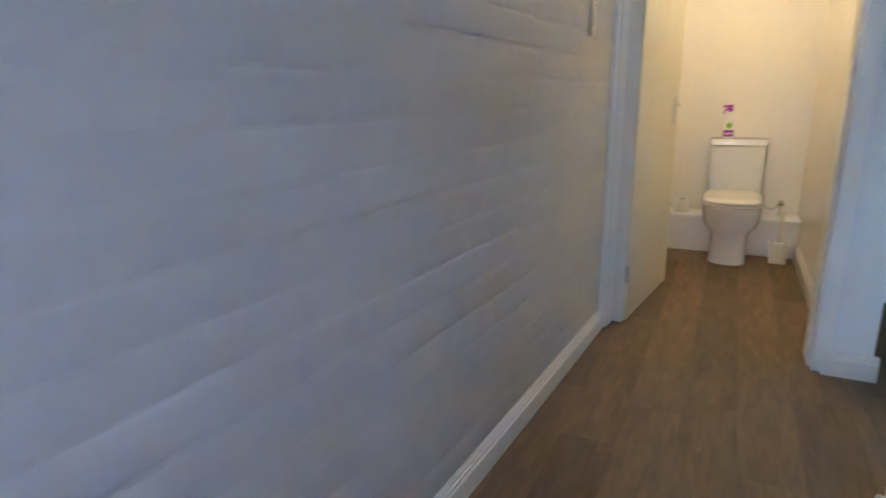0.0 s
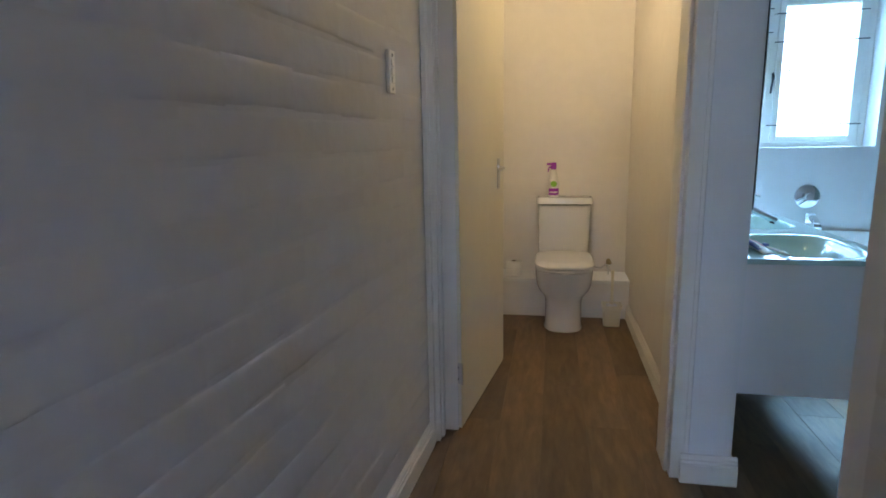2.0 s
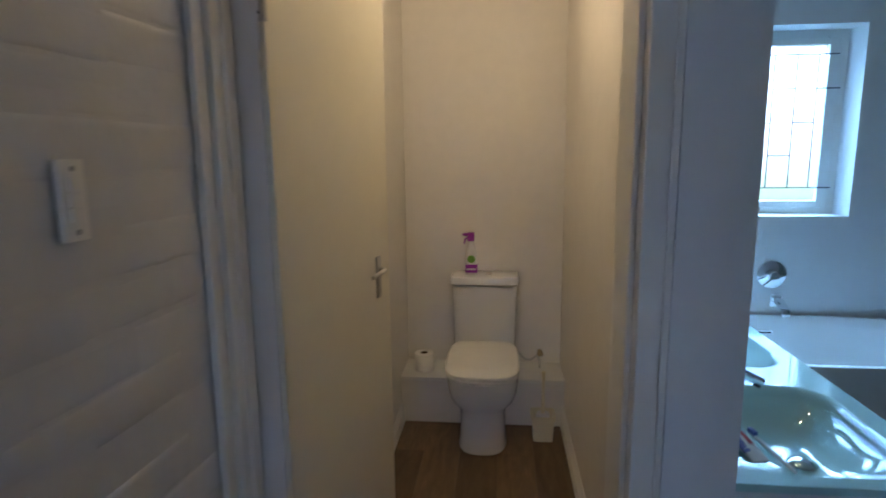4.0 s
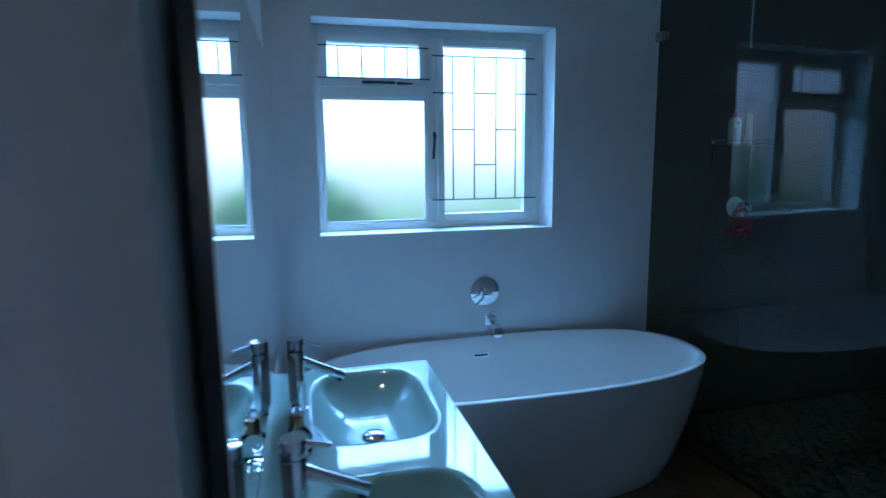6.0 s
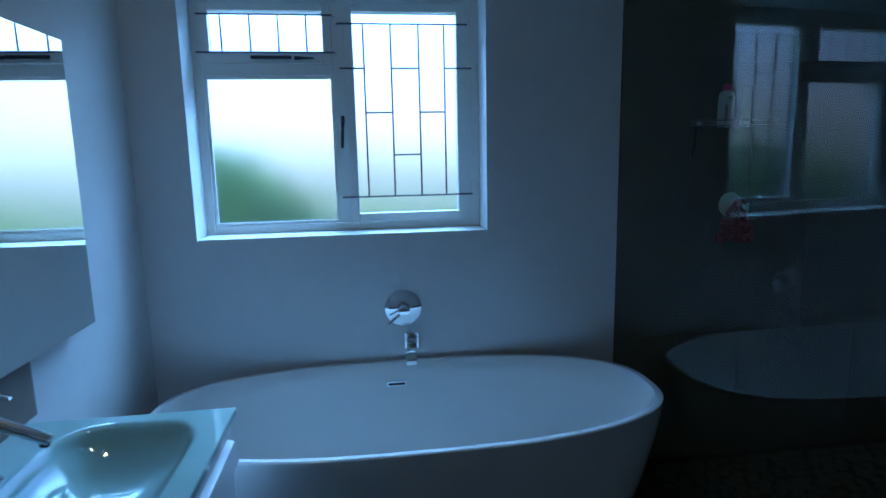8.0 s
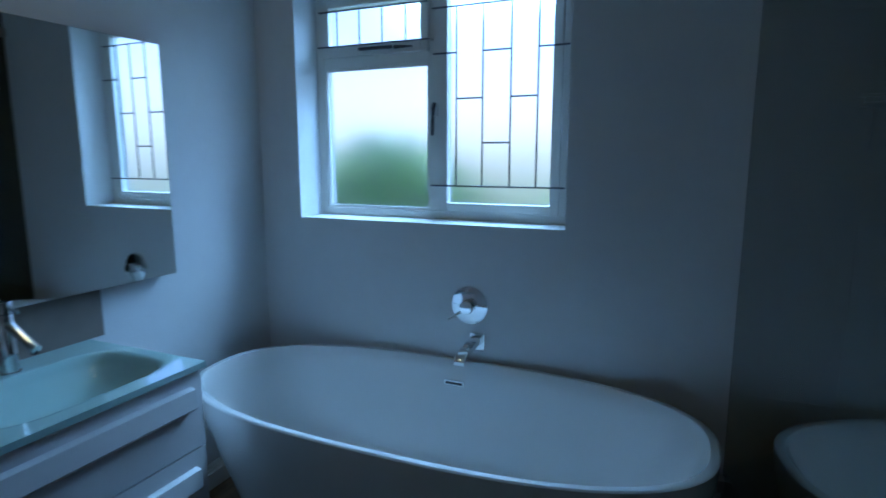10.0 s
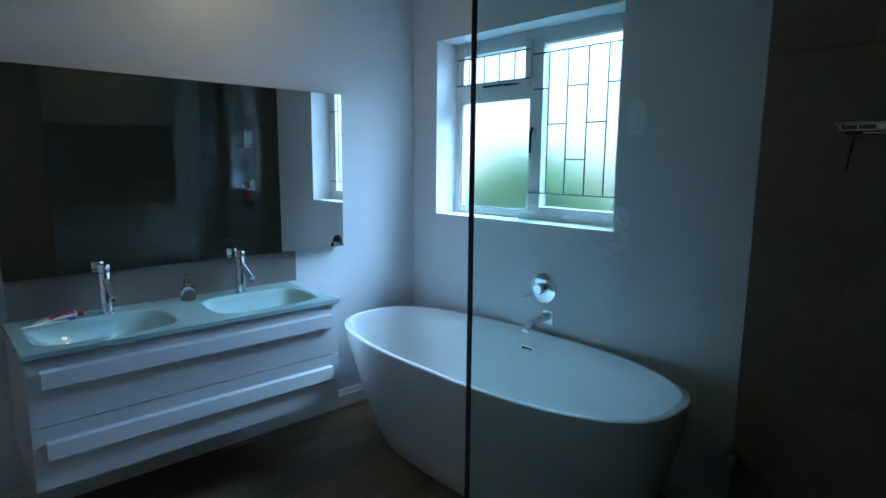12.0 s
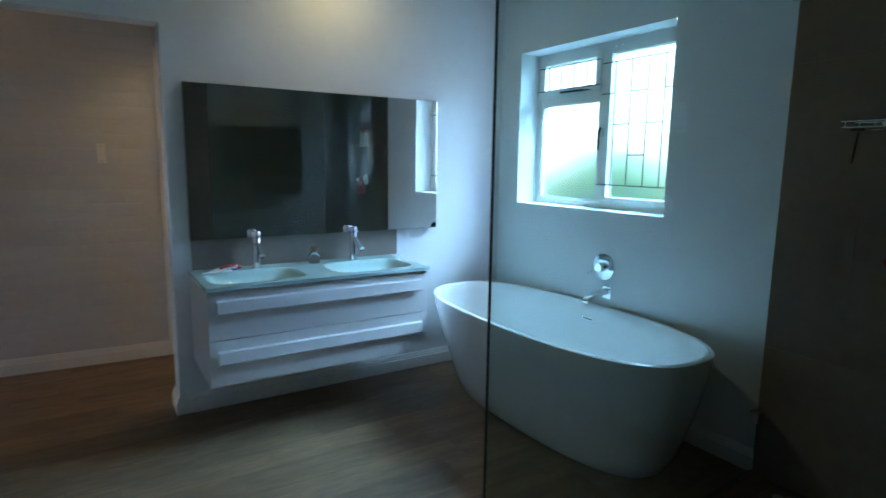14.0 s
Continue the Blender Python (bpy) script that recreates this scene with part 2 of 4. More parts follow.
wall_partition = setting("wall_partition", bm, PLASTER, "white plastered partition wall with a wide square opening", "wall")
setting("wall_east", box(EAST, SOUTH - 0.2, 0, EAST + 0.2, 0, CEILING), PLASTER, "plain white plastered wall behind the shower", "wall")
setting("wall_south", box(0, SOUTH - 0.2, 0, EAST, SOUTH, CEILING), PLASTER, "plain white plastered wall facing the window", "wall")
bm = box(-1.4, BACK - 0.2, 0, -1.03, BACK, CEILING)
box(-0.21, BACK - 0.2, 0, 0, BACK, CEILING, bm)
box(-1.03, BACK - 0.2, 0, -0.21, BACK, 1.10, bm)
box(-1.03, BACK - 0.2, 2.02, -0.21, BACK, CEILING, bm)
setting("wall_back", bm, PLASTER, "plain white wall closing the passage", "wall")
# window out of view, added only as an opening for the passage fill light
win2 = thing("unseen_window_2", (-0.62, BACK - 0.09, 1.10), "unseen white framed frosted window added at the passage end", "window", kind="structure")
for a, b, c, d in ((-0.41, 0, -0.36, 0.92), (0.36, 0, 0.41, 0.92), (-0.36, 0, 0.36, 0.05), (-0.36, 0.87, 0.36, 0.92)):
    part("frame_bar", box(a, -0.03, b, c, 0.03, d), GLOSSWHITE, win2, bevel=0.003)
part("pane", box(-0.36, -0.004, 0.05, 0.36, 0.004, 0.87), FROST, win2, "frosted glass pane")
wall_brick = setting("wall_brick", box(-1.25, BACK, 0, HALL_W - 0.0016, FRAME_Y, CEILING), BRICKPAINT, "thickly painted white brick wall along the passage", "wall")
wall_brick.matrix_world = Matrix.Translation((HALL_W, FRAME_Y, 0)) @ Matrix.Rotation(-math.atan(SLANT), 4, "Z") @ Matrix.Translation((-HALL_W, -FRAME_Y, 0))


def brick_face(y):
    return HALL_W + SLANT * (y - FRAME_Y)


setting("wall_nib", box(-1.40, FRAME_Y + 0.001, 0, -1.092, LINING_Y, CEILING), PLASTER, "narrow white plastered return beside the toilet door", "wall")
setting("wall_toilet", box(-1.40, LINING_Y, 0, -1.0, 0, CEILING), CREAM, "cream plastered side wall of the toilet room", "wall")
bm = box(-1.0, -0.006, 0, TOILET_E + 0.006, 0, CEILING)
box(TOILET_E, LINING_Y, 0, TOILET_E + 0.006, -0.006, CEILING, bm)
setting("wall_toilet_lining", bm, CREAM, "cream painted plaster inside the toilet room", "wall")
setting("wall_door_head", box(-1.105, FRAME_Y + 0.002, 2.10, -0.141, LINING_Y, CEILING), PLASTER, "white plaster above the toilet door", "wall")
setting("ceiling", box(-1.4, BACK - 0.2, CEILING, EAST + 0.2, 0.24, CEILING + 0.12), CEIL, "plain white painted ceiling", "ceiling")
floor = setting("floor", box(-1.4, BACK - 0.2, -0.15, EAST + 0.2, 0.24, -0.004), SUBFLOOR, "brown wood-look vinyl plank floor", "floor")


def skirting(name, p, q, side, label="white painted skirting board with a moulded top edge"):
    """side: the way from the wall into the room."""
    p, q, s = Vector((*p, 0)), Vector((*q, 0)), Vector((*side, 0))
    prof = ((0, 0), (0.019, 0), (0.019, 0.070), (0.014, 0.074), (0.014, 0.084), (0.010, 0.087), (0.010, 0.094), (0.005, 0.104), (0, 0.104))
    bm = bmesh.new()
    ends = [[bm.verts.new(e + s * a + Vector((0, 0, b))) for a, b in prof] for e in (p, q)]
    skin(bm, ends)
    bm.faces.new(ends[0])
    bm.faces.new(list(reversed(ends[1])))
    bmesh.ops.recalc_face_normals(bm, faces=bm.faces)
    return setting(name, bm, GLOSSWHITE, label, "skirting board")


skirting("baseboard_passage", (brick_face(BACK), BACK), (brick_face(FRAME_Y - 0.018), FRAME_Y - 0.018), (1, -SLANT))
skirting("baseboard_passage_east", (HALL_E, BACK), (HALL_E, JAMB_Y), (-1, 0))
skirting("baseboard_pier", (-0.168, PIER_Y - 0.002), (0.019, PIER_Y - 0.002), (0, -1))
skirting("baseboard_partition", (0, PIER_Y + 0.001), (0, -0.018), (1, 0))
skirting("baseboard_north", (0.018, 0), (TILE_X - 0.002, 0), (0, -1))
skirting("baseboard_jamb", (-0.157, JAMB_Y), (0.017, JAMB_Y), (0, 1))
skirting("baseboard_bath_south", (0.018, SOUTH), (EAST, SOUTH), (0, 1))
skirting("baseboard_toilet_left", (-1.0, -1.86), (-1.0, -0.282), (1, 0))
skirting("baseboard_toilet_right", (TOILET_E, -1.916), (TOILET_E, -0.282), (-1, 0))

# window: frame, fixed pane, top vent and side sash
FY = 0.172
win = thing("window_1", ((WX0 + WX1) / 2, FY, WZ0), "white painted window with frosted panes and burglar bars", "window", kind="structure")


def wbox(x0, z0, x1, z1, y0, y1, bm=None):
    cx, cz = (WX0 + WX1) / 2, WZ0
    return box(x0 - cx, y0, z0 - cz, x1 - cx, y1, z1 - cz, bm)


def border(x0, z0, x1, z1, w, y0, y1, b=None):
    b = w if b is None else b
    bm = wbox(x0, z0, x0 + w, z1, y0, y1)
    wbox(x1 - w, z0, x1, z1, y0, y1, bm)
    wbox(x0 + w, z0, x1 - w, z0 + b, y0, y1, bm)
    wbox(x0 + w, z1 - w, x1 - w, z1, y0, y1, bm)
    return bm


part("window_frame", border(WX0 - 0.01, WZ0 - 0.004, WX1 + 0.01, WZ1 + 0.004, 0.045, -0.012, 0.055), GLOSSWHITE, win, bevel=0.003)
part("mullion", wbox(0.762, WZ0 + 0.041, 0.812, WZ1 - 0.041, -0.008, 0.055), GLOSSWHITE, win, bevel=0.003)
part("transom", wbox(0.243, 1.768, 0.762, 1.815, -0.008, 0.055), GLOSSWHITE, win, bevel=0.003)
part("stile", wbox(1.318, WZ0 + 0.041, 1.343, WZ1 - 0.041, -0.010, 0.050), GLOSSWHITE, win, bevel=0.003)
sash = part("casement_sash", border(0.812, WZ0 + 0.041, 1.318, WZ1 - 0.041, 0.036, -0.022, 0.03), GLOSSWHITE, win, bevel=0.004)
vent = part("vent_sash", border(0.243, 1.815, 0.762, WZ1 - 0.041, 0.036, -0.022, 0.03, 0.046), GLOSSWHITE, win, bevel=0.004)
part("putty_bead", border(0.243, WZ0 + 0.041, 0.762, 1.768, 0.012, -0.004, 0.004), WHITEPLASTIC, win)
for nm, x0, z0, x1, z1, par in (("pane", 0.250, WZ0 + 0.045, 0.756, 1.764, win), ("pane", 0.846, WZ0 + 0.075, 1.284, WZ1 - 0.075, sash), ("pane", 0.277, 1.859, 0.728, WZ1 - 0.075, vent)):
    o = part(nm, wbox(x0, z0, x1, z1, 0.006, 0.010), FROST, par, "frosted glass pane")
    o.visible_shadow = False
rs = random.Random(77)
bm = bmesh.new()
for k in range(110):
    left = k < 62
    x = rs.gauss(0.42, 0.10) if left and rs.random() < 0.6 else (rs.uniform(0.30, 0.74) if left else rs.uniform(0.86, 1.29))
    zb = WZ0 + (0.047 if left else 0.078)
    zz = zb + abs(rs.gauss(0, 0.020 if left else 0.010))
    if not (0.275 < x < 0.752 or 0.85 < x < 1.295):
        continue
    a = rs.uniform(0, 3.14)
    q = rs.uniform(0.0015, 0.0055)
    c = Vector((x - 0.793, 0.0048, zz - WZ0))
    u, v = Vector((math.cos(a), 0, math.sin(a))) * q, Vector((-math.sin(a), 0, math.cos(a))) * q * 0.45
    bm.faces.new([bm.verts.new(p) for p in (c - u, c - v, c + u * 0.8, c + v)])
tagged(part("dirt_specks", bm, WHITEPLASTIC, win, "small pale specks of dirt on the panes"), kind="stuff")
part("window_sill", wbox(WX0 + 0.002, WZ0 - 0.001, WX1 - 0.002, WZ0 + 0.006, -0.170, -0.010), GLOSSWHITE, win)
# stay and casement handle
hb = tube((0.44 - 0.793, -0.035, 1.838 - WZ0), (0.60 - 0.793, -0.035, 1.838 - WZ0), 0.007)
box(0.45 - 0.793, -0.035, 1.832 - WZ0, 0.47 - 0.793, -0.02, 1.845 - WZ0, hb)
box(0.57 - 0.793, -0.035, 1.832 - WZ0, 0.59 - 0.793, -0.02, 1.845 - WZ0, hb)
part("window_stay", hb, DARKMETAL, vent, "dark metal window stay")
part("stay_tip", tube((0.61 - 0.793, -0.033, 1.836 - WZ0), (0.69 - 0.793, -0.026, 1.836 - WZ0), 0.008, 0.003), DARKMETAL, vent)
hh = box(0.785 - 0.793, -0.02, 1.55 - WZ0, 0.800 - 0.793, -0.008, 1.60 - WZ0)
part("handle_plate", hh, GLOSSWHITE, win, bevel=0.003)
part("handle_lever", sweep([(0.793 - 0.793, -0.03, 1.60 - WZ0), (0.793 - 0.793, -0.042, 1.575 - WZ0), (0.790 - 0.793, -0.040, 1.53 - WZ0), (0.786 - 0.793, -0.036, 1.47 - WZ0)], [0.008, 0.009, 0.007, 0.006]), DARKMETAL, win, "dark casement handle")
for hx in (0.255, 0.32, 0.70, 0.84, 0.89, 1.27):
    part("hinge", wbox(hx, WZ1 - 0.047, hx + 0.035, WZ1 - 0.032, -0.03, -0.018), GLOSSWHITE, win, bevel=0.002)

# burglar bars over the sash and the vent
def bars(at, horizontals, verticals, label):
    g = thing("burglar_bars", at, label, "bars", "window bars")
    x, y, z = at
    for zz, x0, x1 in horizontals:
        part("bar", tube((x0 - x, 0, zz - z), (x1 - x, 0, zz - z), 0.0037, seg=8), BAR, g)
    for xx, z0, z1 in verticals:
        part("bar", tube((xx - x, 0, z0 - z), (xx - x, 0, z1 - z), 0.0037, seg=8), BAR, g)
    for zz, x0, x1 in (horizontals[0], horizontals[1]):
        for e in (x0, x1):
            part("fixing_lug", tube((e - x, -0.003, zz - z), (e - x, 0.024, zz - z), 0.005, seg=8), GLOSSWHITE, g)
    return g


BY = FY - 0.030
bars((1.06, BY, 1.26), [(1.262, 0.775, 1.345), (1.972, 0.785, 1.330), (1.795, 0.79, 0.891), (1.795, 1.004, 1.120), (1.795, 1.228, 1.345), (1.615, 0.891, 1.004), (1.615, 1.120, 1.228), (1.438, 1.004, 1.120)],
     [(0.891, 1.262, 1.972), (1.004, 1.262, 1.972), (1.120, 1.262, 1.972), (1.228, 1.262, 1.972)], "thin grey steel burglar bars in a staggered brick pattern")
bars((0.50, BY, 1.86), [(1.858, 0.225, 0.775), (2.004, 0.235, 0.770)], [(0.329, 1.858, 2.004), (0.441, 1.858, 2.004), (0.552, 1.858, 2.004), (0.663, 1.858, 2.004)], "thin grey steel burglar bars across the small vent")

# ---- passage and toilet room ----
# door frame
fr = thing("door_frame", (-0.60, FRAME_Y, 0), "white gloss painted wooden door frame with rebates", "door frame", kind="structure")
FXL, FXR = -1.091, -0.141
# mouldings step back towards the door: bead, jamb, stop
for sx, x0, steps in ((1, FXL, ((0.018, -0.016), (0.034, 0.028), (0.043, 0.066))), (-1, FXR, ((0.014, -0.096), (0.058, -0.089), (0.070, -0.050)))):
    for nm, (wide, front) in zip(("cover_bead", "jamb", "door_stop"), steps):
        back = {"cover_bead": steps[1][1], "jamb": 0.13, "door_stop": 0.100}[nm]
        inner = x0 if nm != "door_stop" else x0 + sx * steps[1][0]
        x1 = x0 + sx * wide
        part(nm, box(min(inner, x1) + 0.6, front, 0, max(inner, x1) + 0.6, back, 2.11 if nm != "door_stop" else 2.07), GLOSSWHITE, fr, bevel=0.004)
part("frame_head", box(FXL + 0.034 + 0.6, 0.028, 2.05, FXR - 0.058 + 0.6, 0.13, 2.11), GLOSSWHITE, fr, bevel=0.006)

# door leaf, opened into the toilet room
DOOR_AT, DOOR_TURN = (-1.025, -1.908, 0.008), 82.3
door = thing("door_1", DOOR_AT, "flat cream painted door standing open into the toilet room", "door", rz=DOOR_TURN, kind="structure")
leaf = part("door_leaf", box(0.0, -0.040, 0, 0.80, 0.0, 2.03), DOORPAINT, door, bevel=0.002)
for hz in (0.20, 1.76):
    part("hinge", tube((-0.006, -0.044, hz), (-0.006, -0.044, hz + 0.09), 0.006, seg=10), STEEL, door, "steel butt hinge")
    hp = box(-0.002, -0.036, hz, 0.0005, -0.006, hz + 0.09)
    hinge = part("hinge_plate", hp, STEEL, door, "steel hinge plate with screws")
    for k in range(3):
        part("screw", tube((-0.004, -0.021 + 0.010 * (k % 2) - 0.005, hz + 0.02 + 0.025 * k), (-0.0015, -0.021 + 0.010 * (k % 2) - 0.005, hz + 0.02 + 0.025 * k), 0.004, seg=8), BLACK, hinge)
hd = part("handle_plate", box(0.655, -0.047, 0.955, 0.693, -0.040, 1.105), STEEL, door, "satin steel back plate", bevel=0.003)
part("lever", sweep([(0.674, -0.044, 1.056), (0.674, -0.062, 1.056), (0.664, -0.070, 1.056), (0.597, -0.071, 1.054), (0.555, -0.068, 1.052)], [0.010, 0.009, 0.009, 0.008, 0.007]), STEEL, hd, "satin steel lever handle", smooth=True)
part("latch_plate", box(0.799, -0.031, 0.93, 0.8015, -0.009, 1.12), STEEL, door, "steel latch plate")

# light switch on the brick wall
sw = thing("light_switch", (brick_face(-2.40) + 0.001, -2.400, 1.345), "tall white plastic light switch plate with small rockers", "switch", rz=-math.degrees(math.atan(SLANT)))
part("switch_plate", box(0, -0.024, 0, 0.012, 0.024, 0.125), SWITCH, sw, bevel=0.003)
for k in (0, 1, 2):
    part("rocker", box(0.011, -0.011, 0.030 + 0.024 * k, 0.0155, 0.011, 0.050 + 0.024 * k), SWITCH, sw, bevel=0.001)
for zz in (0.014, 0.111):
    part("screw", tube((0.011, 0, zz), (0.0135, 0, zz), 0.0045, seg=10), GREYBTN, sw)

# pipe boxing
bx = thing("pipe_boxing", (-0.57, -0.14, 0), "low white boxed ledge along the toilet room wall", "ledge", kind="structure")
part("boxing_front", box(-0.43, -0.132, 0, 0.458, -0.12, 0.242), CREAM, bx)
part("boxing_top", box(-0.43, -0.142, 0.242, 0.458, 0.134, 0.264), GLOSSWHITE, bx, bevel=0.002)

# toilet
TX = -0.545
wc = thing("toilet", (TX, -0.15, 0), "white ceramic close-coupled toilet with closed square seat", "toilet")
pan = loft([oval(0, -0.235, 0.124, 0.222, 0.0, 3.0), oval(0, -0.235, 0.118, 0.217, 0.02, 3.0), oval(0, -0.232, 0.117, 0.208, 0.15, 3.0), oval(0, -0.232, 0.121, 0.209, 0.195, 3.0), oval(0, -0.238, 0.140, 0.222, 0.225, 2.9), oval(0, -0.243, 0.162, 0.236, 0.250, 2.9),
            oval(0, -0.250, 0.175, 0.248, 0.285, 2.8), oval(0, -0.262, 0.181, 0.262, 0.345, 2.8), oval(0, -0.265, 0.182, 0.268, 0.392, 2.8), oval(0, -0.265, 0.17, 0.255, 0.40, 2.8)])
part("pan", pan, CERAMIC, wc, smooth=True)
part("pan_back", box(-0.115, -0.10, 0.285, 0.115, 0.09, 0.40), CERAMIC, wc, bevel=0.02, smooth=True)
seat = loft([oval(0, -0.275, 0.178, 0.262, 0.400, 3.6), oval(0, -0.275, 0.184, 0.268, 0.404, 3.6), oval(0, -0.275, 0.184, 0.268, 0.414, 3.6), oval(0, -0.275, 0.178, 0.262, 0.418, 3.6)])
part("seat", seat, SEATPLASTIC, wc, smooth=True)
lid = loft([oval(0, -0.275, 0.176, 0.258, 0.419, 3.6), oval(0, -0.275, 0.186, 0.268, 0.424, 3.6), oval(0, -0.275, 0.186, 0.268, 0.436, 3.6), oval(0, -0.273, 0.176, 0.255, 0.447, 3.6), oval(0, -0.27, 0.12, 0.19, 0.452, 3.2)])
part("lid", lid, SEATPLASTIC, wc, "closed white seat lid", smooth=True)
cis = loft([oval(0, 0.045, 0.162, 0.088, 0.40, 7), oval(0, 0.042, 0.168, 0.092, 0.41, 7), oval(0, 0.040, 0.177, 0.097, 0.760, 7)])
part("cistern", cis, CERAMIC, wc, smooth=True)
cl = loft([oval(0, 0.038, 0.179, 0.099, 0.764, 7), oval(0, 0.036, 0.187, 0.106, 0.769, 7), oval(0, 0.036, 0.187, 0.106, 0.802, 7), oval(0, 0.036, 0.183, 0.102, 0.809, 7), oval(0, 0.036, 0.172, 0.092, 0.812, 7)])
part("cistern_lid", cl, CERAMIC, wc, smooth=True)
part("flush_button", lathe([(0, 0.818), (0.018, 0.818), (0.022, 0.815), (0.022, 0.811)], 24, m=Matrix.Translation((0.02, 0.03, 0))), CHROME, wc, "chrome dual flush button")

# spray bottle on the cistern
sp = thing("spray_bottle", (-0.618, -0.135, 0.812), "purple trigger spray bottle with a green and white label", "bottle")
part("bottle", loft([oval(0, 0, .030, .022, 0, 2.4, 24), oval(0, 0, .033, .024, .006, 2.4, 24), oval(0, 0, .033, .024, .10, 2.4, 24), oval(0, 0, .027, .020, .135, 2.2, 24), oval(0, 0, .016, .016, .165, 2, 24), oval(0, 0, .014, .014, .185, 2, 24)]), WHITEPLASTIC, sp, smooth=True)
part("label_band", loft([oval(0, 0, .0338, .0248, .012, 2.4, 24), oval(0, 0, .0338, .0248, .058, 2.4, 24)]), PURPLE, sp, "purple printed band")
part("label_bar", box(-.026, -.0262, .028, .026, -.0245, .036), WHITEPLASTIC, sp)
part("label_spot", lathe([(0, 0), (.021, 0), (.021, .002), (0, .002)], 20, m=pose(0, -.0225, .088, 90)), GREEN, sp, "round green label mark")
part("trigger_head", box(-.020, -.013, .185, .016, .013, .232), PURPLE, sp, "purple trigger head", bevel=.005)
part("nozzle", tube((-.016, 0, .220), (-.048, 0, .222), .009, .007), PURPLE, sp)
part("trigger", sweep([(-.016, 0, .205), (-.034, 0, .195), (-.040, 0, .170)], [.006, .005, .004]), PURPLE, sp)

# toilet roll
rl = thing("toilet_roll", (-0.885, -0.165, 0.264), "white toilet paper roll standing on the ledge", "toilet roll")
part("paper", lathe([(.021, 0), (.052, 0), (.054, .004), (.054, .096), (.052, .100), (.021, .100), (.021, 0)], 32), PAPER, rl, smooth=True)
part("core", lathe([(.0205, .002), (.0205, .099), (.0185, .099), (.0185, .002), (.0205, .002)], 24), CARD, rl)

# supply valve above the ledge
vl = thing("supply_valve", (-0.235, -0.09, 0.264), "small chrome stop valve and braided supply pipe", "valve")
part("pipe", sweep([(0, 0, 0), (0, 0, .045), (-.01, -.005, .065)], .008), CHROME, vl, smooth=True)
part("valve_body", tube((-.018, -.006, .075), (.018, -.004, .075), .013), CHROME, vl)
part("valve_knob", tube((.004, -.03, .085), (-.004, -.008, .105), .016, .014), BRASS, vl)
part("hose", sweep([(-.018, -.005, .072), (-.05, -.003, .045), (-.085, 0, .05), (-.12, .0, .09)], .006), STEEL, vl, smooth=True)

# toilet brush
br = thing("toilet_brush", (-0.235, -0.40, 0), "cream plastic toilet brush standing in a square holder", "toilet brush")
hold = loft([oval(0, 0, .050, .050, 0, 8, 32), oval(0, 0, .056, .056, .112, 8, 32), oval(0, 0, .063, .063, .116, 8, 32), oval(0, 0, .063, .063, .137, 8, 32), oval(0, 0, .055, .055, .138, 8, 32), oval(0, 0, .050, .050, .06, 8, 32)])
part("holder", hold, CREAMPLASTIC, br)
part("brush_head", lathe([(0, .062), (.034, .065), (.038, .09), (.034, .135), (0, .14)], 20), WHITEPLASTIC, br)
part("brush_handle", lathe([(.011, .135), (.009, .20), (.0075, .30), (.010, .345), (.012, .36), (0, .366)], 16), CREAMPLASTIC, br, smooth=True)

# ceiling lamp of the toilet room
lp = thing("ceiling_lamp", (-0.58, -1.15, CEILING), "round opal glass ceiling lamp, lit warm", "lamp")
part("lamp_base", lathe([(0, 0), (.11, 0), (.11, -.02), (0, -.02)], 32), WHITEPLASTIC, lp)
part("lamp_rim", lathe([(.10, -.02), (.118, -.02), (.118, -.03), (.10, -.03), (.10, -.02)], 32), CHROME, lp)

# ---- bathroom ----
VX, VY0, VY1, VT = 0.512, -2.072, -0.876, 0.793
van = thing("vanity_cabinet", (0, (VY0 + VY1) / 2, 0.305), "white lacquered wall-hung vanity with two wide drawers", "cabinet")
hw = (VY1 - VY0) / 2
for sy in (-1, 1):
    part("side_panel", box(0.003, sy * (hw - 0.006), 0, 0.478, sy * (hw - 0.024), VT - 0.020 - 0.305), LACQUER, van, bevel=0.002)
part("bottom_panel", box(0.003, -hw + 0.024, 0, 0.478, hw - 0.024, 0.018), LACQUER, van)
part("back_panel", box(0.003, -hw + 0.024, 0.018, 0.015, hw - 0.024, VT - 0.020 - 0.305), LACQUER, van)
for z0, z1 in ((0.004, 0.225), (0.229, 0.463)):
    d = part("drawer", box(0.478, -hw + 0.006, z0, 0.499, hw - 0.006, z1), LACQUER, van, bevel=0.002)
    zc = 0.140 if z0 < 0.1 else 0.388
    bm = bmesh.new()
    prof = ((0.499, zc - 0.034), (0.520, zc - 0.030), (0.524, zc - 0.024), (0.517, zc + 0.030), (0.499, zc + 0.036))
    yy = hw - 0.045
    ends = [[bm.verts.new((a, s * yy, b)) for a, b in prof] for s in (-1, 1)]
    skin(bm, ends)
    bm.faces.new(ends[0])
    bm.faces.new(list(reversed(ends[1])))
    bmesh.ops.recalc_face_normals(bm, faces=bm.faces)
    part("grip_rail", bm, LACQUER, d, "full-width bevelled white grip rail", bevel=0.002)


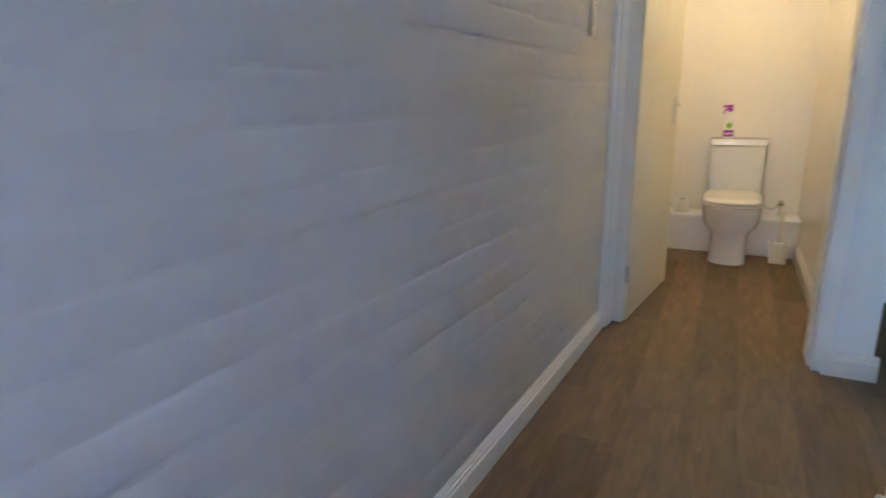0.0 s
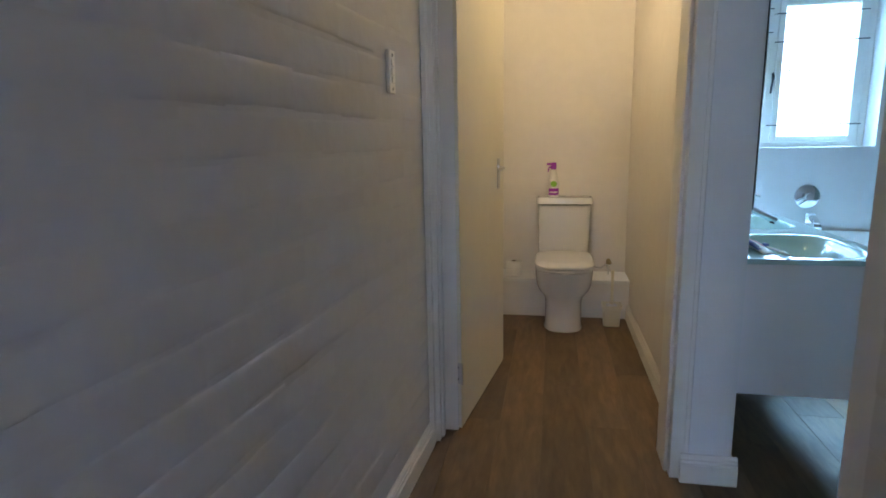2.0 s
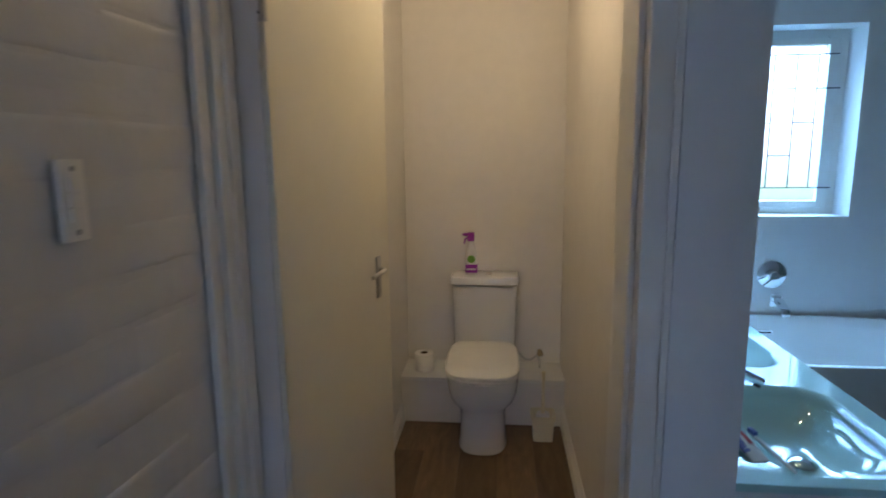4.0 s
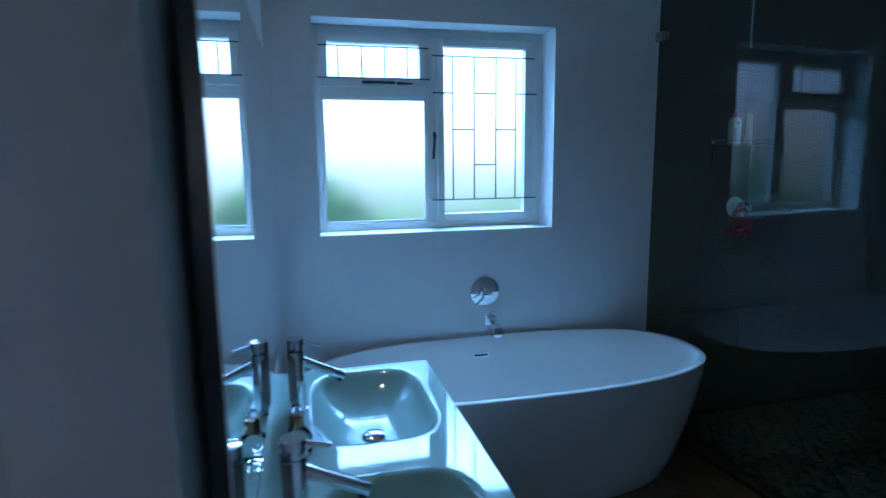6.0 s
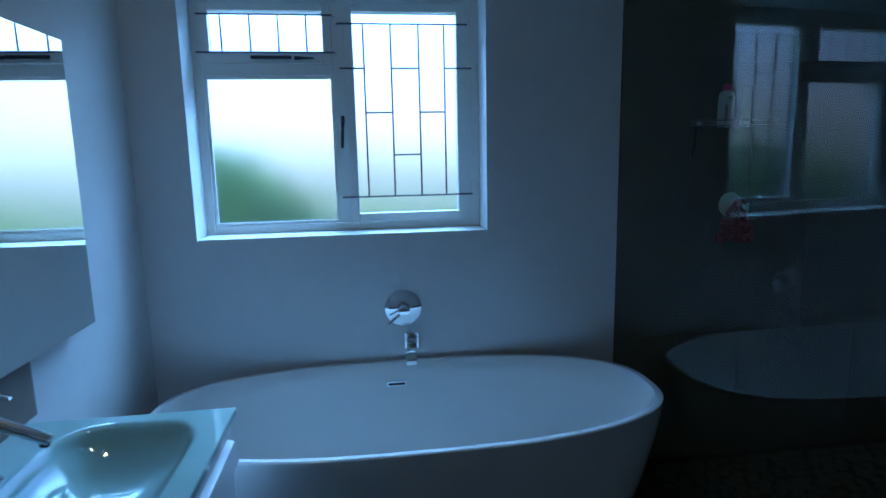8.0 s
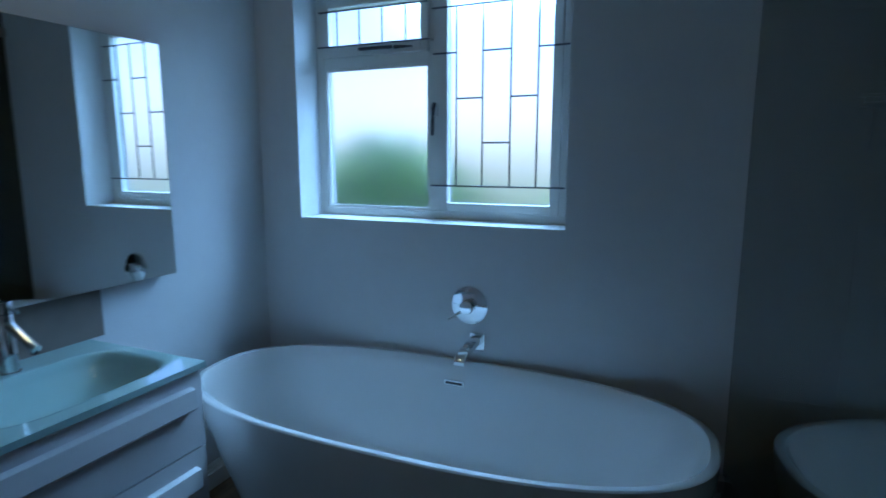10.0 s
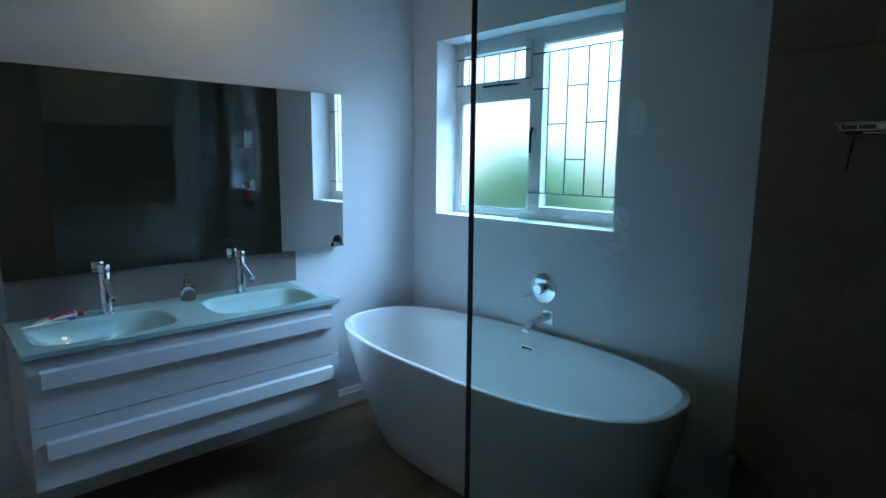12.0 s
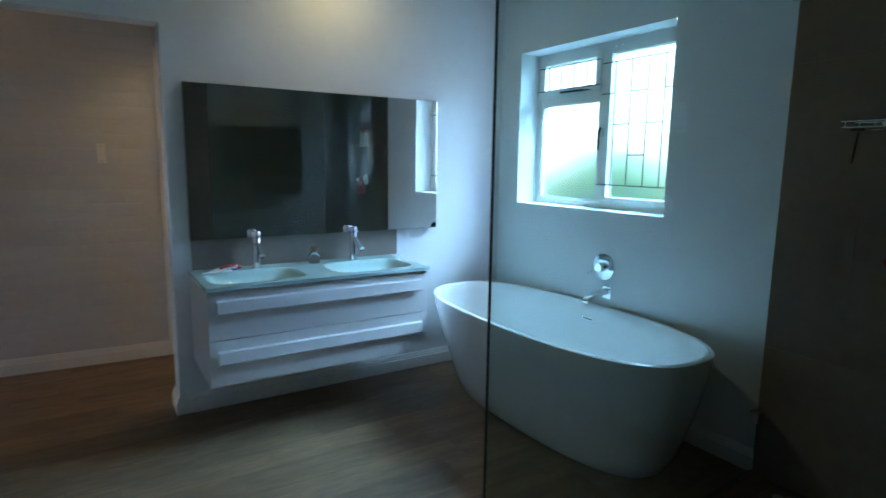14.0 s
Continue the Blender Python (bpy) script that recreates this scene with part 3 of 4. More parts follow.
def basin_top():
    """A glass slab with two sunk rectangular bowls."""
    top = thing("double_basin", (0, (VY0 + VY1) / 2, VT - 0.018), "sea-green glass double basin top", "basin")
    nx, ny = 70, 150
    bm = bmesh.new()
    x0, x1, y0, y1, th = 0.003, VX + 0.004, -hw, hw, 0.018

    def depth(x, y):
        d = 0.0
        for cy in (0.315, -0.315):
            u, v = (x - 0.292) / 0.168, (y - cy) / 0.243
            r = (abs(u) ** 4 + abs(v) ** 4) ** 0.25
            if r < 1:
                k = min(1.0, (1 - r) / 0.80)
                d = max(d, 0.096 * (1 - (1 - k) ** 2.2) * (min(1.0, k / 0.14) ** 0.8))
        return d
    grid = [[bm.verts.new((x0 + (x1 - x0) * i / nx, y0 + (y1 - y0) * j / ny, th - depth(x0 + (x1 - x0) * i / nx, y0 + (y1 - y0) * j / ny))) for j in range(ny + 1)] for i in range(nx + 1)]
    for i in range(nx):
        for j in range(ny):
            bm.faces.new((grid[i][j], grid[i + 1][j], grid[i + 1][j + 1], grid[i][j + 1]))
    rim = [g[0] for g in grid] + grid[-1][1:] + [g[-1] for g in reversed(grid[:-1])] + list(reversed(grid[0][1:-1]))
    low = [bm.verts.new((v.co.x, v.co.y, 0)) for v in rim]
    for i in range(len(rim)):
        j = (i + 1) % len(rim)
        bm.faces.new((rim[j], rim[i], low[i], low[j]))
    part("slab", bm, GLASSTOP, top, smooth=True)
    for cy in (0.315, -0.315):
        part("drain", lathe([(.031, -.084), (.034, -.081), (.034, -.074), (.028, -.068), (.016, -.064), (0, -.063)], 28, m=Matrix.Translation((0.295, cy - 0.025, 0))), CHROME, top, "round chrome pop-up drain", smooth=True)
    return top


basin_top()


def mixer(y):
    t = thing("basin_mixer", (0.092, y, VT), "round chrome basin mixer with a slanting spout", "tap", "basin taps")
    part("body", lathe([(.027, 0), (.027, .004), (.0225, .006), (.0225, .165), (.0215, .167)], 28), CHROME, t, smooth=True)
    part("cap", lathe([(.0215, .169), (.0235, .170), (.0235, .200), (.0225, .202), (0, .203)], 28), CHROME, t, smooth=True)
    part("lever", tube((.015, 0, .192), (.066, 0, .178), .0048, .0042), CHROME, t)
    part("spout", tube((.012, 0, .140), (.128, 0, .084), .0125, .012), CHROME, t, smooth=True)
    part("aerator", tube((.119, 0, .083), (.116, 0, .073), .009), BLACK, t)


mixer(-1.160)
mixer(-1.732)

spl = tagged(part("splashback", box(0.001, -2.052, VT, 0.012, -0.824, 0.99), SPLASH), "taupe tile splashback behind the taps", "splashback", "", "structure")
mr = thing("mirror", (0.0135, -1.301, 0.957), "large frameless wall mirror above the vanity", "mirror")
MSX, MNX = 0.022, 0.040     # how far the face stands off at its two ends


def wedge(y0, y1, z0, z1, back, front):
    """A flat slab whose face runs from MSX at the south end to MNX at the north."""
    bm = bmesh.new()
    low = [bm.verts.new(p) for p in ((back(y0), y0, z0), (front(y0), y0, z0), (front(y1), y1, z0), (back(y1), y1, z0))]
    top = [bm.verts.new((v.co.x, v.co.y, z1)) for v in low]
    skin(bm, [low, top])
    bm.faces.new(list(reversed(low)))
    bm.faces.new(top)
    bmesh.ops.recalc_face_normals(bm, faces=bm.faces)
    return bm


def mirror_face(y):
    return MSX + (MNX - MSX) * (y + 0.749) / 1.498

part("backing", wedge(-0.755, 0.749, 0.0, 0.812, lambda y: 0.0, lambda y: mirror_face(y) - 0.002), MIRROREDGE, mr)
part("mirror_glass", wedge(-0.754, 0.748, 0.001, 0.811, lambda y: mirror_face(y) - 0.002, mirror_face), SILVER, mr)

# perfume bottle, toothpaste and toothbrush on the glass top
pf = thing("perfume_bottle", (0.092, -1.405, VT), "small clear glass perfume bottle with a bronze neck", "bottle")
part("flask", lathe([(0, .0005), (.026, .001), (.029, .008), (.028, .038), (.018, .052), (.010, .056), (.010, .060), (0, .060)], 24), CLEAR, pf, smooth=True)
part("neck_ring", lathe([(.0130, .056), (.0145, .060), (.0145, .078), (.0125, .081), (0, .081)], 20), COPPER, pf, "bright bronze neck ring")
part("stopper", lathe([(.007, .081), (.0095, .084), (.0098, .096), (.007, .101), (0, .102)], 20), CLEAR, pf, smooth=True)
pf.scale = (1.18, 1.18, 1.18)
tp = thing("toothpaste_tube", (0.10, -1.90, VT), "red, white and blue squeezed toothpaste tube", "toothpaste", rz=12)
part("tube", loft([[(0.016 * math.cos(a) * w, y, 0.016 * h + 0.0155 * h * math.sin(a)) for a in [2 * math.pi * k / 16 for k in range(16)]] for y, w, h in ((-.085, 1.35, .12), (-.05, 1.3, .55), (.0, 1.15, .9), (.055, 1, 1), (.062, .5, .8))]), WHITEPLASTIC, tp, smooth=True)
part("red_panel", loft([[(0.0166 * math.cos(a) * w, y, 0.0165 * h + 0.016 * h * math.sin(a)) for a in [0.3 + 1.2 * k / 12 for k in range(13)]] for y, w, h in ((-.04, 1.3, .62), (.0, 1.15, .91), (.053, 1, 1))], False, False), REDPRINT, tp, "red printed panel")
part("blue_panel", loft([[(0.0166 * math.cos(a) * w, y, 0.0165 * h + 0.016 * h * math.sin(a)) for a in [1.9 + 1.1 * k / 8 for k in range(9)]] for y, w, h in ((-.06, 1.3, .45), (.0, 1.15, .91), (.053, 1, 1))], False, False), BLUEPRINT, tp, "blue printed stripe")
part("cap", tube((0, .062, .013), (0, .085, .012), .011, .010), REDPRINT, tp)
tb = thing("toothbrush", (0.155, -1.94, VT), "white toothbrush lying on the glass top", "toothbrush", rz=8)
part("handle", sweep([(0, -.09, .006), (0, -.03, .007), (.002, .03, .006), (.003, .085, .006)], [.004, .006, .005, .0035]), WHITEPLASTIC, tb, smooth=True)
part("bristles", box(-.002, .062, .008, .008, .088, .018), BLUEPRINT, tb)

# freestanding bath
TCX, TCY = 1.008, -0.418
tub = thing("bathtub", (TCX, TCY, 0), "white oval freestanding bathtub with a thin rim", "bathtub")
RH = 0.581
outer = [(0.675, 0.250, 0.0), (0.688, 0.258, 0.012), (0.730, 0.287, 0.10), (0.800, 0.334, 0.28), (0.860, 0.371, 0.44), (0.889, 0.390, 0.53), (0.897, 0.395, RH - 0.012), (0.898, 0.396, RH - 0.004), (0.893, 0.391, RH)]
inner = [(0.876, 0.374, RH), (0.870, 0.369, RH - 0.005), (0.856, 0.360, RH - 0.06), (0.785, 0.330, 0.36), (0.700, 0.290, 0.22), (0.61, 0.24, 0.165), (0.45, 0.16, 0.152)]


def bath_ring(a, b, z, k):
    """The foot end bellies out more than the head end."""
    return [(x * (1 + k if x > 0 else 1), y, z) for x, y, z in oval(0, 0, a, b, z, 2.6, 96)]


belly = (0.088, 0.088, 0.084, 0.062, 0.030, 0.012, 0.005, 0.005, 0.005)
part("shell", loft([bath_ring(a, b, z, k) for (a, b, z), k in zip(outer + inner, belly + (0,) * 7)]), ACRYLIC, tub, smooth=True)
ov = part("overflow", box(-0.078, 0.346, 0.482, 0.006, 0.362, 0.502), CHROME, tub, "chrome slot overflow", bevel=0.002)
part("slot", box(-0.070, 0.3445, 0.487, -0.002, 0.347, 0.496), BLACK, ov)
part("drain", lathe([(.034, .153), (.036, .158), (.02, .162), (0, .162)], 24), CHROME, tub, smooth=True)

# bath mixer on the wall
bmx = thing("bath_mixer", (1.012, 0, 0.80), "round chrome bath mixer plate with a lever", "tap")
part("plate", lathe([(0, 0), (.076, 0), (.078, .004), (.076, .010), (.060, .014), (0, .014)], 48, m=pose(0, 0, 0, 90)), CHROME, bmx, smooth=True)
part("knob", lathe([(.027, .012), (.027, .050), (.024, .056), (0, .057)], 28, m=pose(0, 0, 0, 90)), CHROME, bmx, smooth=True)
part("lever", sweep([(-.012, -.045, -.012), (-.045, -.062, -.034), (-.068, -.070, -.048)], [.006, .005, .005]), CHROME, bmx, smooth=True)
spt = thing("bath_spout", (1.045, 0, 0.655), "chrome wall spout over the bathtub", "tap")
part("wall_plate", box(-.030, -.008, -.034, .030, 0, .034), CHROME, spt, bevel=.002)
part("spout", loft([[(sx * .021 - k, y, z + dz) for sx, dz in ((-1, -.009 * h), (1, -.009 * h), (1, .009 * h), (-1, .009 * h))] for k, y, z, h in ((0, -.006, .008, 1.6), (.004, -.06, .004, 1.3), (.010, -.12, -.010, 1.0), (.014, -.155, -.030, .9), (.015, -.165, -.042, .8))]), CHROME, spt, smooth=True, bevel=.003)

# shower glass panel, a little out of square with the wall
GN, GS = Vector((1.956, -0.006)), Vector((2.080, -1.635))
gl = (GS - GN).length
ga = math.degrees(math.atan2(GS.x - GN.x, -(GS.y - GN.y)))
sg = thing("shower_screen", (GN.x, GN.y, 0), "clear frameless glass shower screen with a dark edge", "shower screen", rz=ga)
o = part("glass_panel", box(-0.004, -gl + 0.006, 0.012, 0.004, 0, 2.25), PANEL, sg)
o.visible_shadow = False
part("edge_seal", box(-0.0042, -gl + 0.003, 0.012, 0.0042, -gl + 0.006, 2.25), GLASSEDGE, sg, "dark polished glass edge")
part("floor_channel", box(-0.009, -gl, -0.002, 0.009, 0, 0.012), BLACKSEAL, sg)
for zz in (0.25, 2.05):
    bk = part("bracket", box(-0.024, -0.045, zz, 0.024, 0.006, zz + 0.045), STEEL, sg, "square chrome glass bracket", bevel=.002)
    part("screw", tube((-.033, -.028, zz + .025), (-.029, -.028, zz + .025), .008, seg=12), STEEL, bk)

# wire shelf and what it carries
sh = thing("wire_shelf", (2.41, 0, 1.52), "chrome wire shower shelf on suction discs", "shelf")
for y, z in ((-.016, .032), (-.115, .032), (-.115, .010), (-.016, .004)):
    part("wire", sweep([(-.20, y, z), (.20, y, z)], .0025, 8), CHROME, sh)
for x in (-.20, .20):
    part("side_wire", sweep([(x, -.012, .032), (x, -.118, .032)], .0025, 8), CHROME, sh)
for k in range(9):
    x = -.19 + .0475 * k
    part("cross_wire", sweep([(x, -.016, .004), (x, -.10, .004), (x, -.113, .010), (x, -.115, .032)], .0017, 6), CHROME, sh)
for x in (-.10, .10):
    part("suction_disc", lathe([(0, 0), (.024, 0), (.022, .006), (.010, .014), (0, .014)], 24, m=pose(x, 0, .026, 90)), WHITEPLASTIC, sh, smooth=True)
sb = thing("shampoo_bottle", (2.400, -0.062, 1.526), "white flat shampoo bottle with a pink cap", "bottle")
part("bottle", loft([oval(0, 0, .030, .020, 0, 3, 28), oval(0, 0, .033, .022, .006, 3, 28), oval(0, 0, .033, .022, .125, 3, 28), oval(0, 0, .026, .018, .142, 2.6, 28), oval(0, 0, .014, .013, .148, 2, 28)]), WHITEPLASTIC, sb, smooth=True)
part("cap", loft([oval(0, 0, .016, .014, .148, 2, 24), oval(0, 0, .016, .014, .172, 2, 24), oval(0, 0, .013, .011, .176, 2, 24)]), PINK, sb, "pink screw cap", smooth=True)
part("label_mark", lathe([(0, 0), (.008, 0), (.008, .001), (0, .001)], 16, m=pose(.002, -.0215, .118, 90)), GREEN, sb)
part("label_bar", box(-.020, -.0232, .030, -.008, -.0218, .090), GREYBTN, sb)
t2 = thing("lotion_tube", (2.492, -0.062, 1.526), "cream coloured lotion tube standing on its cap", "tube")
part("tube", loft([oval(0, 0, .018, .018, .022, 2, 24), oval(0, 0, .019, .017, .03, 2, 24), oval(0, 0, .020, .008, .12, 2, 24), oval(0, 0, .021, .0015, .165, 2, 24)]), CREAMPLASTIC, t2, smooth=True)
part("cap", lathe([(0, 0), (.017, 0), (.018, .022), (0, .022)], 24), WHITEPLASTIC, t2)
rz_ = thing("razor", (2.255, -0.085, 1.40), "black razor hanging from the wire shelf", "razor")
part("handle", sweep([(-.012, 0, 0), (-.006, -.004, .05), (0, 0, .118)], [.0045, .005, .004]), BLACK, rz_, smooth=True)
part("blade_head", box(-.022, -.010, .116, .022, .004, .128), BLACK, rz_, bevel=.002)

# red bath puff on a white hook
hk = thing("suction_hook", (2.478, 0, 1.19), "round white plastic suction hook on the tiles", "hook")
part("disc", lathe([(0, 0.0095), (.056, 0.0095), (.054, .018), (.040, .024), (0, .025)], 36, m=pose(0, 0, 0, 90)), WHITEPLASTIC, hk, smooth=True)
part("hook_arm", sweep([(.01, -.022, .012), (.01, -.080, .006), (.01, -.112, -.012), (.01, -.118, .014)], [.010, .010, .008, .006]), WHITEPLASTIC, hk, smooth=True)
pfm = thing("bath_puff", (2.474, -0.066, 1.030), "crumpled red mesh bath puff hanging from the hook", "bath puff")
bm = bmesh.new()
rnd = random.Random(5)
for k in range(130):
    h = (k + 0.5) / 130
    wide = 0.016 + 0.062 * (1 - h) ** 0.6
    c = Vector((rnd.uniform(-1, 1) * wide, rnd.uniform(-.4, .4) * wide - .006, 0.012 + 0.165 * h))
    loc = Matrix.Translation(c) @ Euler((rnd.uniform(-.5, .5), rnd.uniform(-.5, .5), rnd.uniform(0, 3))).to_matrix().to_4x4() @ Matrix.Diagonal((rnd.uniform(.8, 1.2), rnd.uniform(.6, .9), rnd.uniform(1.0, 1.4), 1))
    bmesh.ops.create_icosphere(bm, subdivisions=2, radius=0.0155, matrix=loc)
for v in bm.verts:
    v.co += v.co.normalized() * 0.008 * noise.noise(v.co * 70)
part("mesh_ruffle", bm, REDMESH, pfm, smooth=True)

# shower pipe from the ceiling
rp = thing("shower_pipe", (2.43, -0.10, 2.02), "thin chrome shower pipe dropping from the ceiling", "shower pipe")
part("pipe", tube((0, 0, 0.01), (0, 0, CEILING - 2.02 - 0.005), .0075), CHROME, rp)
part("end_cap", lathe([(0, 0), (.012, 0), (.013, .010), (.0075, .018)], 20), CHROME, rp)
part("ceiling_rose", lathe([(.0075, CEILING - 2.045), (.028, CEILING - 2.03), (.03, CEILING - 2.02), (0, CEILING - 2.02)], 24), CHROME, rp)

# downlight above the vanity
dl = thing("downlight", (0.34, -1.25, CEILING), "small round recessed ceiling downlight", "lamp")
part("trim_ring", lathe([(.052, -.001), (.075, -.001), (.075, -.008), (.052, -.012), (.052, -.001)], 32), CHROME, dl)

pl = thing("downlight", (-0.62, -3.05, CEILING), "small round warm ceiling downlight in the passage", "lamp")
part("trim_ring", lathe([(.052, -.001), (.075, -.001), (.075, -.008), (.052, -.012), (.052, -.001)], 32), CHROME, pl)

# ---- outside the window ----
setting("ground", box(-60, 0.24, -0.5, 60, 90, -0.3), GRASS, "green lawn outside the window", "ground")


def hedge(x0, x1, y, h, n, label, seed, bump=0.0):
    r = random.Random(seed)
    g = thing("hedge", ((x0 + x1) / 2, y, -0.3), label, "hedge", "garden hedges")
    bm = bmesh.new()
    for k in range(n):
        x = r.uniform(x0, x1) - (x0 + x1) / 2
        hh = h * (0.80 + 0.25 * noise.noise(Vector((x * 1.3, seed, 0))))
        hh += bump * math.exp(-((x + (x0 + x1) / 2 - 0.05) / 0.60) ** 2)
        z = hh * r.random() ** 0.6
        p = Vector((x, r.uniform(-0.35, 0.35), z))
        q = Euler((r.uniform(0, 6), r.uniform(0, 6), r.uniform(0, 6))).to_matrix()
        s = r.uniform(.05, .09)
        bm.faces.new([bm.verts.new(p + q @ Vector(c) * s) for c in ((-.5, 0, 0), (0, -.28, .06), (.6, 0, 0), (0, .28, .06))])
    tagged(part("leaves", bm, LEAF, g), kind="stuff")
    part("stem", tube((0, 0, 0), (0, 0, h * .6), .05, .02, 8), CARD, g)


hedge(-1.6, 0.62, 1.25, 1.85, 13000, "leafy green hedge outside the window", 3, 0.28)
hedge(0.62, 4.0, 1.9, 1.62, 9000, "lower green shrubs outside the window", 8)

# ---- pieces ----
def piece(name, me, parent, m):
    o = new(name, me)
    o.parent = parent
    o.matrix_local = m
    return o


# painted bricks of the passage wall
def soft_brick(bw, bh, seed):
    """One thickly painted brick: a shallow cushion with softly rounded, uneven long edges."""
    r = random.Random(seed)
    ny, prof = 5, ((0.0, 0.0), (0.05, 0.55), (0.16, 0.9), (0.5, 1.0), (0.84, 0.9), (0.95, 0.55), (1.0, 0.0))
    proud, tip = r.uniform(0.0013, 0.0034), r.uniform(-0.0019, 0.0019)
    sag = [[r.uniform(-0.0022, 0.0022) for _ in range(ny + 1)] for _ in range(2)]
    bm = bmesh.new()
    grid = []
    for i in range(ny + 1):
        row = []
        for k, (v, h) in enumerate(prof):
            z = v * bh + (sag[0][i] * (1 - v) + sag[1][i] * v if 0 < k < 6 else 0)
            row.append(bm.verts.new((0.0072 + proud * h + tip * (v - 0.5) * h, bw * i / ny, z)))
        grid.append(row)
    for i in range(ny):
        for k in range(len(prof) - 1):
            bm.faces.new((grid[i][k], grid[i + 1][k], grid[i + 1][k + 1], grid[i][k + 1]))
    me = bpy.data.meshes.new("brick")
    bm.to_mesh(me)
    bm.free()
    me.polygons.foreach_set("use_smooth", [True] * len(me.polygons))
    me.materials.append(BRICKPAINT)
    return me


COURSE, LONG, JOINT = 0.0900, 0.232, 0.0010
kinds = [soft_brick(LONG + 0.0008, COURSE - JOINT, k) for k in range(12)]
halves = [soft_brick(LONG / 2 + 0.0008, COURSE - JOINT, k + 40) for k in range(4)]
r = random.Random(11)
rest = bmesh.new()
for c in range(28):
    z = c * COURSE + 0.006
    y = FRAME_Y - 0.002
    first = c % 2
    while y > BACK:
        half = first
        wdt = (LONG / 2 if half else LONG)
        first = 0
        me = r.choice(halves if half else kinds)
        m = pose(HALL_W - 0.010 + r.uniform(-.0008, .0006), y - wdt, z + r.uniform(-.0030, .0030), 0, 0, 0)
        if y > -4.5 and 0.0 < z < 1.95:
            piece("brick", me, wall_brick, m)
        else:
            t = bmesh.new()
            t.from_mesh(me)
            t.transform(m)
            tm = bpy.data.meshes.new("tmp")
            t.to_mesh(tm)
            t.free()
            rest.from_mesh(tm)
            bpy.data.meshes.remove(tm)
        y -= wdt
tagged(part("brickwork", rest, BRICKPAINT, wall_brick, smooth=True), kind="stuff")
# painted bricks on the facing side of the passage, south of the opening
for c in range(1, 28):
    y = JAMB_Y - 0.075 - (LONG / 2 if c % 2 else 0)
    if c % 2:
        piece("brick", r.choice(halves), wall_partition, pose(HALL_E + 0.0065, JAMB_Y - 0.075, c * COURSE + 0.006, 0, 0, 180))
    while y > -4.7:
        piece("brick", r.choice(kinds), wall_partition, pose(HALL_E + 0.0065 + r.uniform(-.0004, .0004), y, c * COURSE + 0.006 + r.uniform(-.0015, .0015), 0, 0, 180))
        y -= LONG

# floor planks
def plank_mesh(w, ln):
    bm = box(0, 0, -0.004, w - 0.0006, ln - 0.0006, 0.0)
    bmesh.ops.bevel(bm, geom=[e for e in bm.edges if all(v.co.z > -0.001 for v in e.verts)], offset=0.0007, segments=1, affect="EDGES")
    me = bpy.data.meshes.new("plank")
    bm.to_mesh(me)
    bm.free()
    me.materials.append(VINYL)
    return me


PW, PL = 0.182, 1.22
cache = {}
r = random.Random(4)
x = -1.38
while x < EAST:
    w = min(PW, EAST - x)
    lo = BACK if x < -0.02 else SOUTH
    hi = SHOWER_Y if x + w / 2 > 2.0 else 0.0
    y = lo - r.uniform(0, PL)
    while y < hi:
        a, b = max(y, lo), min(y + PL, hi)
        if b - a > 0.02:
            key = (round(w, 3), round(b - a, 3))
            if key not in cache:
                cache[key] = plank_mesh(w, b - a)
            piece("plank", cache[key], floor, pose(x, a, 0))
        y += PL
    x += PW

# tiled shower walls
def tile_mesh(w, h):
    bm = box(0, -0.010, 0, w - 0.0008, 0.0, h - 0.0008)
    bmesh.ops.bevel(bm, geom=[e for e in bm.edges if all(v.co.y < -0.005 for v in e.verts)], offset=0.0004, segments=1, affect="EDGES")
    me = bpy.data.meshes.new("tile")
    bm.to_mesh(me)
    bm.free()
    me.materials.append(TILE)
    return me


tiled_n = setting("shower_wall_north", box(TILE_X, -0.009, 0, EAST, -0.001, CEILING), GROUT, "dark taupe tiled shower wall", "tiled wall")
tiled_e = setting("shower_wall_east", box(EAST - 0.009, -2.26, 0, EAST - 0.001, -0.012, CEILING), GROUT, "dark taupe tiled shower side wall", "tiled wall")
tcache = {}


